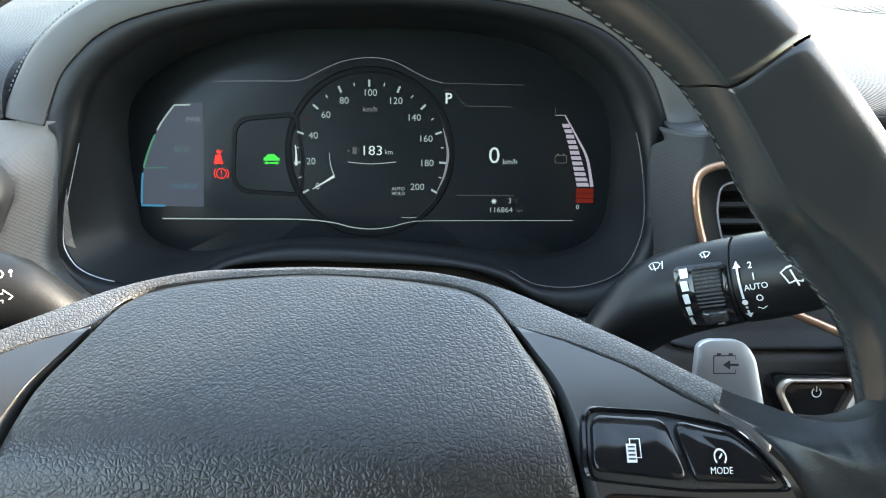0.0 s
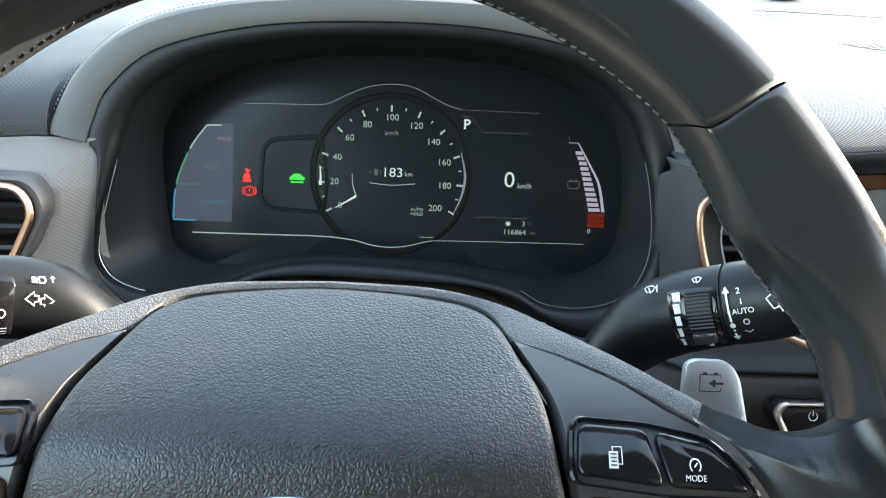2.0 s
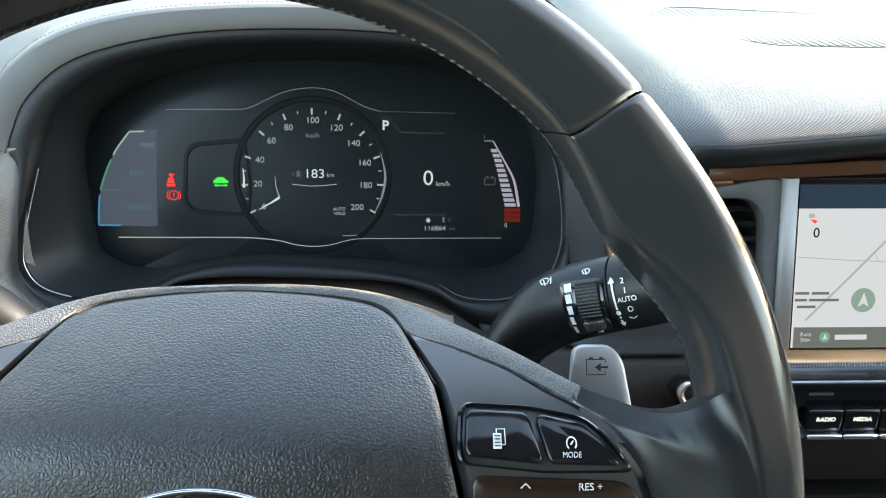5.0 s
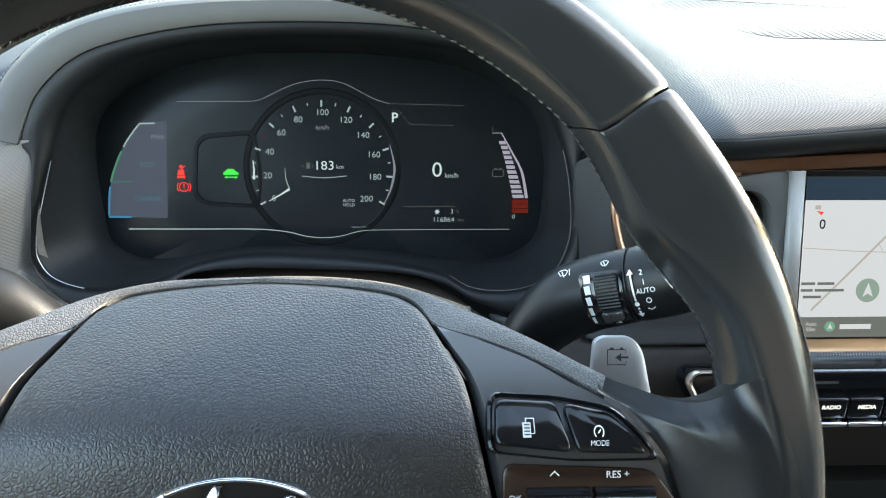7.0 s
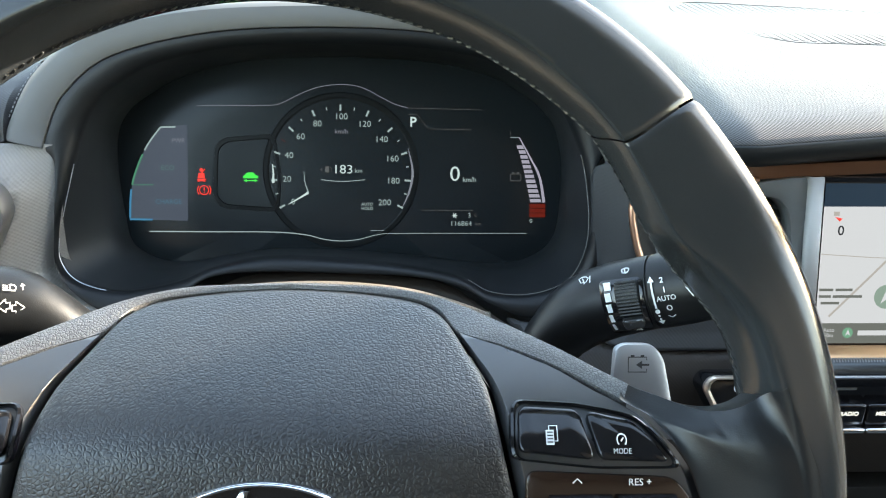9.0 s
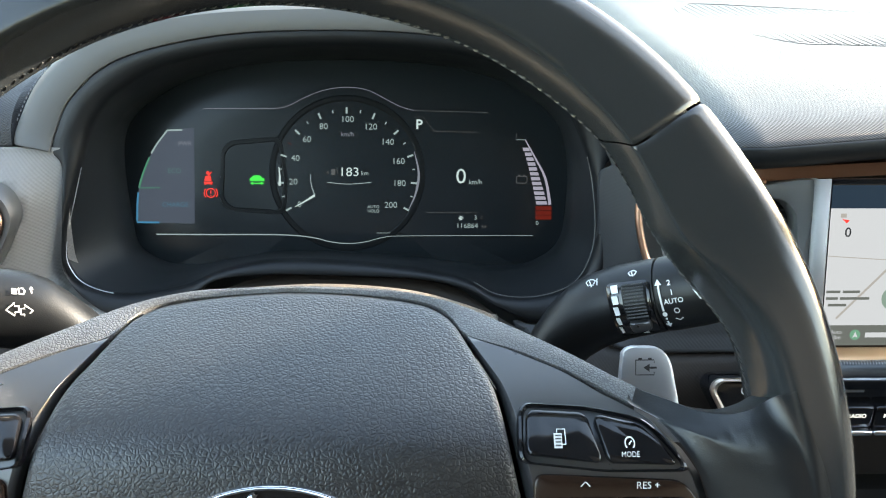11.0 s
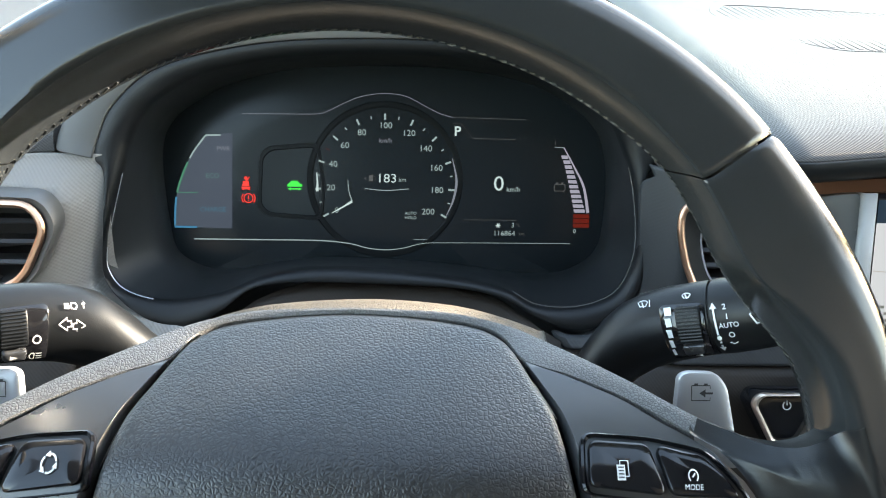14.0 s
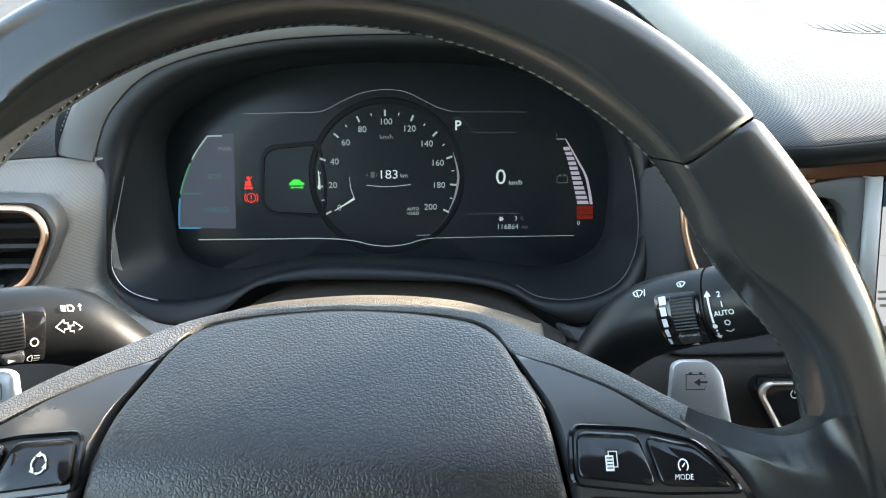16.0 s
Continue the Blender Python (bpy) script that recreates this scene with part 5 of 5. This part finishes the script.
def stalk(name, side, label, field, wheel_, tilt):
    """The arm, its knob and the thumb wheel; field and wheel_ are stretches along the stalk in millimetres."""
    k = side
    ob = thing(name, stalk_frame(side), label, "stalk")
    to = on_stalk(k, 0.0 if side > 0 else 0.0012)
    (f0, f1), (w0, w1) = field, wheel_
    wide = 1.0 if side > 0 else 1.08
    part("stalk_body", stalk_loft([(s, rb * wide, rn * wide, dy) for s, rb, rn, dy in (BODY if side > 0 else BODY_L)], k), STALK, ob, "matt black moulded arm")
    shift = 0.0 if side > 0 else 0.013
    part("stalk_knob", stalk_loft([(s + shift, rb * wide, rn * wide, dy) for s, rb, rn, dy in KNOB], k), STALK, ob, "turning end knob")
    part("stalk_core", stalk_loft([(0.003 + shift, 0.0145, 0.0125, 0.0), (0.006 + shift, 0.0145, 0.0125, 0.0)], k), DARK, ob)
    part("dial_field", puck(even(rounded([deg(f0, 30), deg(f1, 26), deg(f1 - 0.6, -62), deg(f0 + 1, -64)], 0.0025, 4), 64, True), 0.0010, -0.001, 0.0003, to=to), GLOSS, ob, "glossy inset field")
    dial_ = part("thumb_wheel", puck(even(rounded([deg(w0, 24), deg(w1, 21), deg(w1 - 0.8, -30), deg(w0 - 0.2, -27)], 0.0015, 3), 48, True), 0.0024, -0.001, 0.0006, to=to), STALK, ob, "ribbed thumb wheel")
    for i in range(11):
        a = 20 - i * 4.4
        part("rib", tube([to(*deg(w0 + 0.6 + (w1 - w0 - 1.4) * m / 5, a - m * 0.2), 0.0025) for m in range(6)], 0.00045, 5), STALK, dial_)
    part("thumb_tab", puck(even(rounded([deg(w0 + 0.4, -31), deg(w1 - 1.0, -32), deg(w1 - 1.4, -47), deg(w0 + 0.6, -47)], 0.0012, 3), 40, True), 0.0036, -0.001, 0.0010, to=to), SATIN, ob, "smooth thumb tab")
    c = (w0 + w1) / 2 + 0.2
    part("tab_arrow", poly([deg(c - 1.6, -54.5 + tilt), deg(c + 1.4, -51 + tilt), deg(c + 1.4, -57.5 + tilt)], to=to, h=0.0042 if tilt else 0.0020), INK, ob)
    return ob, to


wiper, to = stalk("wiper_stalk", 1, "black wiper stalk with white markings and a thumb wheel", (-15.5, 3.6), (-8.4, 2.2), 0)
for i in range(5):
    a0 = 24 - i * 15.5
    w = 3.1 - 0.45 * i
    part("interval_bar", poly([deg(-13.2, a0), deg(-13.2 + w, a0), deg(-13.0 + w, a0 - 12), deg(-12.9, a0 - 12)], to=to, h=0.0016), INK, wiper)
bm = ribbon([deg(7.2 + 0.02 * i, 15 - 3.9 * i) for i in range(11)], 0.0008, to=to, h=0.0010)
poly([deg(7.1, 23), deg(5.7, 14), deg(8.6, 14)], to=to, h=0.0010, bm=bm)
disc(deg(7.5, -29), 0.0010, 0.0010, to=to, h=0.0010, bm=bm, n=14)
ribbon([deg(7.6, -35), deg(7.6, -38)], 0.0008, to=to, h=0.0010, bm=bm)
ribbon([deg(7.6, -41), deg(7.6, -46)], 0.0008, to=to, h=0.0010, bm=bm)
poly([deg(7.6, -54), deg(6.2, -46), deg(9.0, -46)], to=to, h=0.0010, bm=bm)
part("arrow_print", bm, INK, wiper, "white double arrow")
for txt, s, a in (("2", 11.7, 15), ("1", 12.3, 1.1), ("AUTO", 12.5, -11.1)):
    part("speed_print", words(txt, deg(s, a), 0.0022 if txt != "AUTO" else 0.0020, to=to, h=0.0010, bold=0.015, squeeze=1.05), INK, wiper)
part("speed_print", ribbon(arc(deg(12.8, -25.5), 0.0010, 0, 360, 16), 0.0004, to=to, h=0.0010), INK, wiper)
part("speed_print", ribbon([deg(11.2, -38), deg(12.8, -41.5), deg(14.4, -38)], 0.0004, to=to, h=0.0010), INK, wiper)


def wiper_icon(c, size, wide):
    """A windscreen shape with a blade across it."""
    x, y = c
    bm = ribbon([(x - size, y + size * 0.3), (x - size * 0.5, y + size * 0.62), (x, y + size * 0.72), (x + size * 0.5, y + size * 0.62), (x + size, y + size * 0.3), (x + size * 0.5, y - size * 0.6), (x, y - size * 0.45), (x - size * 0.5, y - size * 0.6)], wide, to=to, h=0.0010, closed=True)
    ribbon([(x - size * 0.25, y + size * 0.4), (x + size * 0.2, y - size * 0.9)], wide, to=to, h=0.0010, bm=bm)
    return bm


part("wiper_print", wiper_icon(deg(-3.6, 40), 0.0018, 0.0004), INK, wiper, "small white wiper symbol")
part("wiper_print", ribbon([deg(-19.6, 42), deg(-19.4, 30)], 0.0004, to=to, h=0.0010, bm=wiper_icon(deg(-22.4, 36), 0.0022, 0.0004)), INK, wiper, "small white washer symbol")
part("wiper_print", wiper_icon(deg(25.6, -4), 0.0042, 0.0006), INK, wiper, "white wiper symbol")

lights, to = stalk("light_stalk", -1, "black light stalk with white arrows, worn shiny", (-4.6, 16.4), (4.0, 15.0), 16)

part("lamp_print", ribbon(arc(deg(0.6, -19), 0.0015, 0, 360, 16), 0.0005, to=to, h=0.0018), INK, lights)
bm = ribbon(arc(deg(1.6, -46), 0.0017, -90, 90, 10), 0.0004, to=to, h=0.0018)
ribbon([deg(1.4, -40), deg(1.4, -52)], 0.0004, to=to, h=0.0018, bm=bm)
for k in (-5, 0, 5):
    ribbon([deg(-1.6, -46 + k), deg(0.8, -46 + k)], 0.0004, to=to, h=0.0018, bm=bm)
part("fog_print", bm, INK, lights, "white fog lamp symbol")
bm = ribbon([deg(-8.2, -2), deg(-11.6, 7), deg(-11.6, 2), deg(-13.2, 2), deg(-13.2, -6), deg(-11.6, -6), deg(-11.6, -11)], 0.0005, to=to, h=0.0010, closed=True)
ribbon([deg(-18.8, -6), deg(-15.4, 3), deg(-15.4, -2), deg(-13.9, -2), deg(-13.9, -10), deg(-15.4, -10), deg(-15.4, -15)], 0.0005, to=to, h=0.0010, closed=True, bm=bm)
part("turn_print", bm, INK, lights, "white turn arrows")
bm = ribbon([deg(-13.6, 27), deg(-15.4, 26), deg(-16.0, 22), deg(-15.4, 18), deg(-13.6, 19)], 0.0005, to=to, h=0.0010, closed=True)
for k in (19.5, 22.5, 25.5):
    ribbon([deg(-12.8, k), deg(-10.8, k + 1)], 0.0005, to=to, h=0.0010, bm=bm)
ribbon([deg(-18.6, 25), deg(-18.6, 18)], 0.0004, to=to, h=0.0010, bm=bm)
poly([deg(-18.6, 28), deg(-19.5, 24), deg(-17.7, 24)], to=to, h=0.0010, bm=bm)
part("beam_print", bm, INK, lights, "white headlamp symbol")

# ---- centre screen and controls ----
_st = radians(15)
SCREEN = Matrix(((1, 0, 0, 0.2885), (0, math.sin(_st), -math.cos(_st), 0.4480), (0, math.cos(_st), math.sin(_st), 0.8705), (0, 0, 0, 1)))
screen = thing("infotainment_screen", SCREEN, "silver-framed touch screen showing a pale street map", "screen")
SW, SH0, SH1 = 0.178, -0.0485, 0.0485
part("screen_frame", loft([[(x, y, z) for y in (SH0 - 0.002, SH1 + 0.003)] for x, z in ((-0.0111, -0.012), (-0.0111, -0.001), (-0.0104, 0.0004), (-0.0088, 0.0009), (-0.0034, 0.0012), (-0.0026, 0.0006), (-0.0022, -0.004))], closed=False), SILVER_MATT, screen, "satin silver side frame", solid=0.002)
inner_path = even(spline([(-0.0175, -0.054), (-0.0180, -0.01), (-0.0190, 0.022), (-0.0220, 0.0325), (-0.0290, 0.0385), (-0.042, 0.0398), (-0.060, 0.0385)], 6), 60)
outer_path = even(rounded([(-0.0112, -0.054), (-0.0112, -0.01), (-0.0110, 0.030), (-0.0036, 0.0492), (-0.0160, 0.0512), (-0.032, 0.0492), (-0.060, 0.0450), (-0.0601, 0.0450)], 0.006, 5)[6:-6], 60)
part("screen_surround", loft([[(p.x + (q.x - p.x) * k, p.y + (q.y - p.y) * k, h) for p, q in zip(inner_path, outer_path)] for k, h in ((-0.04, -0.016), (0.0, -0.006), (0.06, -0.0042), (0.35, -0.0030), (0.7, -0.0024), (0.92, -0.0026), (1.0, -0.0034), (1.03, -0.007))], closed=False), HOUSING, screen, "satin grey housing flared at its upper corner", solid=0.0015)
part("screen_housing", box((SW + 0.01, 0.103, 0.012), (SW / 2 - 0.002, 0, -0.0075), 0.001), GLOSS, screen)


def srect(name, x0, x1, y0, y1, mat, h, label=""):
    return part(name, poly([(x0, y0), (x1, y0), (x1, y1), (x0, y1)], h=h), mat, screen, label, flat=True)


srect("screen_glass", -0.002, SW, SH0 - 0.0005, SH1, GLOSS, -0.0008)
srect("map_area", -0.0015, SW, SH0 + 0.001, SH1 - 0.0140, MAP_ON, 0.0, "pale grey map")
srect("map_header", -0.0015, SW, SH1 - 0.0140, SH1 - 0.0005, MAP_TOP, 0.0, "dark blue header bar")
srect("map_footer", -0.0005, 0.075, SH0 + 0.0012, SH0 + 0.0135, MAP_BAR, 0.0008, "dark footer bar")
part("map_road", ribbon(scaled([(-1.5, 6.5), (30, 4.5), (70, 3.0)]), 0.0005, h=0.0006), MAP_ROAD, screen, "thin grey street")
part("map_road", ribbon(scaled([(6, -31), (30, -6), (60, 26), (68, 34)]), 0.0013, h=0.0006), MAP_ROAD, screen, "grey street")
part("map_road", ribbon(scaled([(44, 9), (47, 4)]), 0.0004, h=0.0006), MAP_ROAD, screen)
part("speed_limit", words("0", (0.0092, 0.0203), 0.0058, h=0.0008, bold=0.015), MAP_DARK, screen)
part("north_mark", poly(scaled([(5, 28.5), (9.6, 27.6), (8, 25.8)]), h=0.0008), RED_ON, screen)
part("map_icon", poly(scaled([(4.2, 31.6), (7.6, 31.6), (7.6, 29.2), (4.2, 29.2)]), h=0.0008), MAP_ROAD, screen)
for x0, x1, y in ((-1, 7.4, -14.8), (8.8, 19, -14.8), (-1, 6.2, -18.8), (7.4, 25, -18.8), (0.5, 11.5, -22.8)):
    part("unreadable_line", poly(scaled([(x0, y + 0.8), (x1, y + 0.8), (x1, y - 0.8), (x0, y - 0.8)]), h=0.0008), MAP_BAR, screen)
part("position_disc", disc((0.0395, -0.0190), 0.0072, 0.0072, h=0.0008), MAP_DISC, screen, "green round position mark")
part("position_arrow", poly(scaled([(39.5, -14.2), (42.8, -23), (39.5, -20.8), (36.2, -23)]), h=0.0012), MAP_ON, screen)
part("guide_disc", disc((0.0180, -0.0408), 0.0032, 0.0032, h=0.0011), MAP_GREEN, screen)
part("guide_arrow", poly(scaled([(18, -38.6), (19.6, -42.6), (18, -41.6), (16.4, -42.6)]), h=0.0014), MAP_ON, screen)
part("scale_print", words("Auto\n50m", (0.0065, -0.0408), 0.0024, h=0.0012), MAP_ON, screen)
part("unreadable_line", poly(scaled([(24, -39.4), (43, -39.4), (43, -42.4), (24, -42.4)]), h=0.0012), MAP_ON, screen)

console = thing("centre_console", Matrix(), "black console panel with a row of buttons below the screen", "console")
part("copper_strip", loft([[(x, y, z) for y, z in ((0.4380, 0.8225), (0.4330, 0.8242), (0.4240, 0.8262), (0.4195, 0.8258), (0.4180, 0.8235), (0.4200, 0.8215))] for x in (0.262, 0.40, 0.6, 0.9)], closed=False), COPPER_LIT, console, "copper ledge under the screen, in a brighter lit tone", solid=0.002)
part("stitched_strip", loft([[(x, y, z) for y, z in ((0.4200, 0.8245), (0.4155, 0.8250), (0.4120, 0.8225), (0.4105, 0.8185), (0.4110, 0.8165))] for x in (0.262, 0.40, 0.6, 0.9)], closed=False), SATIN, console, "dark stitched leather strip", solid=0.002)
st = bmesh.new()
for i in range(230):
    x = 0.266 + i * 0.0017
    tube([(x + 0.0008, 0.4180, 0.8253), (x + 0.0004, 0.4160, 0.8255), (x, 0.4142, 0.8248)], 0.00035, 4, bm=st)
part("strip_stitch", st, THREAD, console)
part("trim_line", tube([(0.262, 0.4085, 0.8183), (0.5, 0.4085, 0.8183), (0.88, 0.4085, 0.8183)], 0.0008, 6), SILVER, console, "thin silver line above the glossy panel")
part("radio_panel", box((0.62, 0.02, 0.0165), (0.578, 0.4165, 0.8105), 0.002), GLOSS, console, "glossy black panel")
mark = bmesh.new()
mark.faces.new([mark.verts.new(p) for p in ((0.288, 0.4062, 0.8128), (0.302, 0.4062, 0.8128), (0.302, 0.4062, 0.8110), (0.288, 0.4062, 0.8110))])
part("maker_mark", mark, TRIM, console, "grey unreadable mark")
for i, txt in enumerate(("RADIO", "MEDIA", "", "")):
    x0 = 0.2880 + i * 0.0209
    b = part("button", box((0.0200, 0.014, 0.0138), (x0 + 0.0098, 0.408, 0.7972), 0.0014, 3), GLOSS, console, "black lettered button")
    if txt:
        t = words(txt, (x0 + 0.0098, 0.7985), 0.0026, to=lambda u, v, h: (u, 0.4007, v), bold=0.05)
        part("button_print", t, LETTER_ON, b, "lit white lettering")
    part("chrome_lip", box((0.0204, 0.014, 0.0034), (x0 + 0.0098, 0.4045, 0.7882), 0.0014, 3), CHROME, console, "chrome lip below the button")
part("side_wedge", tube(spline([(0.280, 0.400, 0.8005), (0.2815, 0.400, 0.7935), (0.2860, 0.400, 0.7882)], 5), 0.0014, 8), CHROME, console)
part("console_face", box((0.62, 0.02, 0.032), (0.585, 0.414, 0.769), 0.003), KNEE, console, "dark grained lower face")
# solid block whose near-black colour stands for the shade down here
part("lower_shade_block", box((0.62, 0.02, 0.2), (0.585, 0.43, 0.63), 0.003), DARK, console, "near-black block standing for the shaded space below the console")
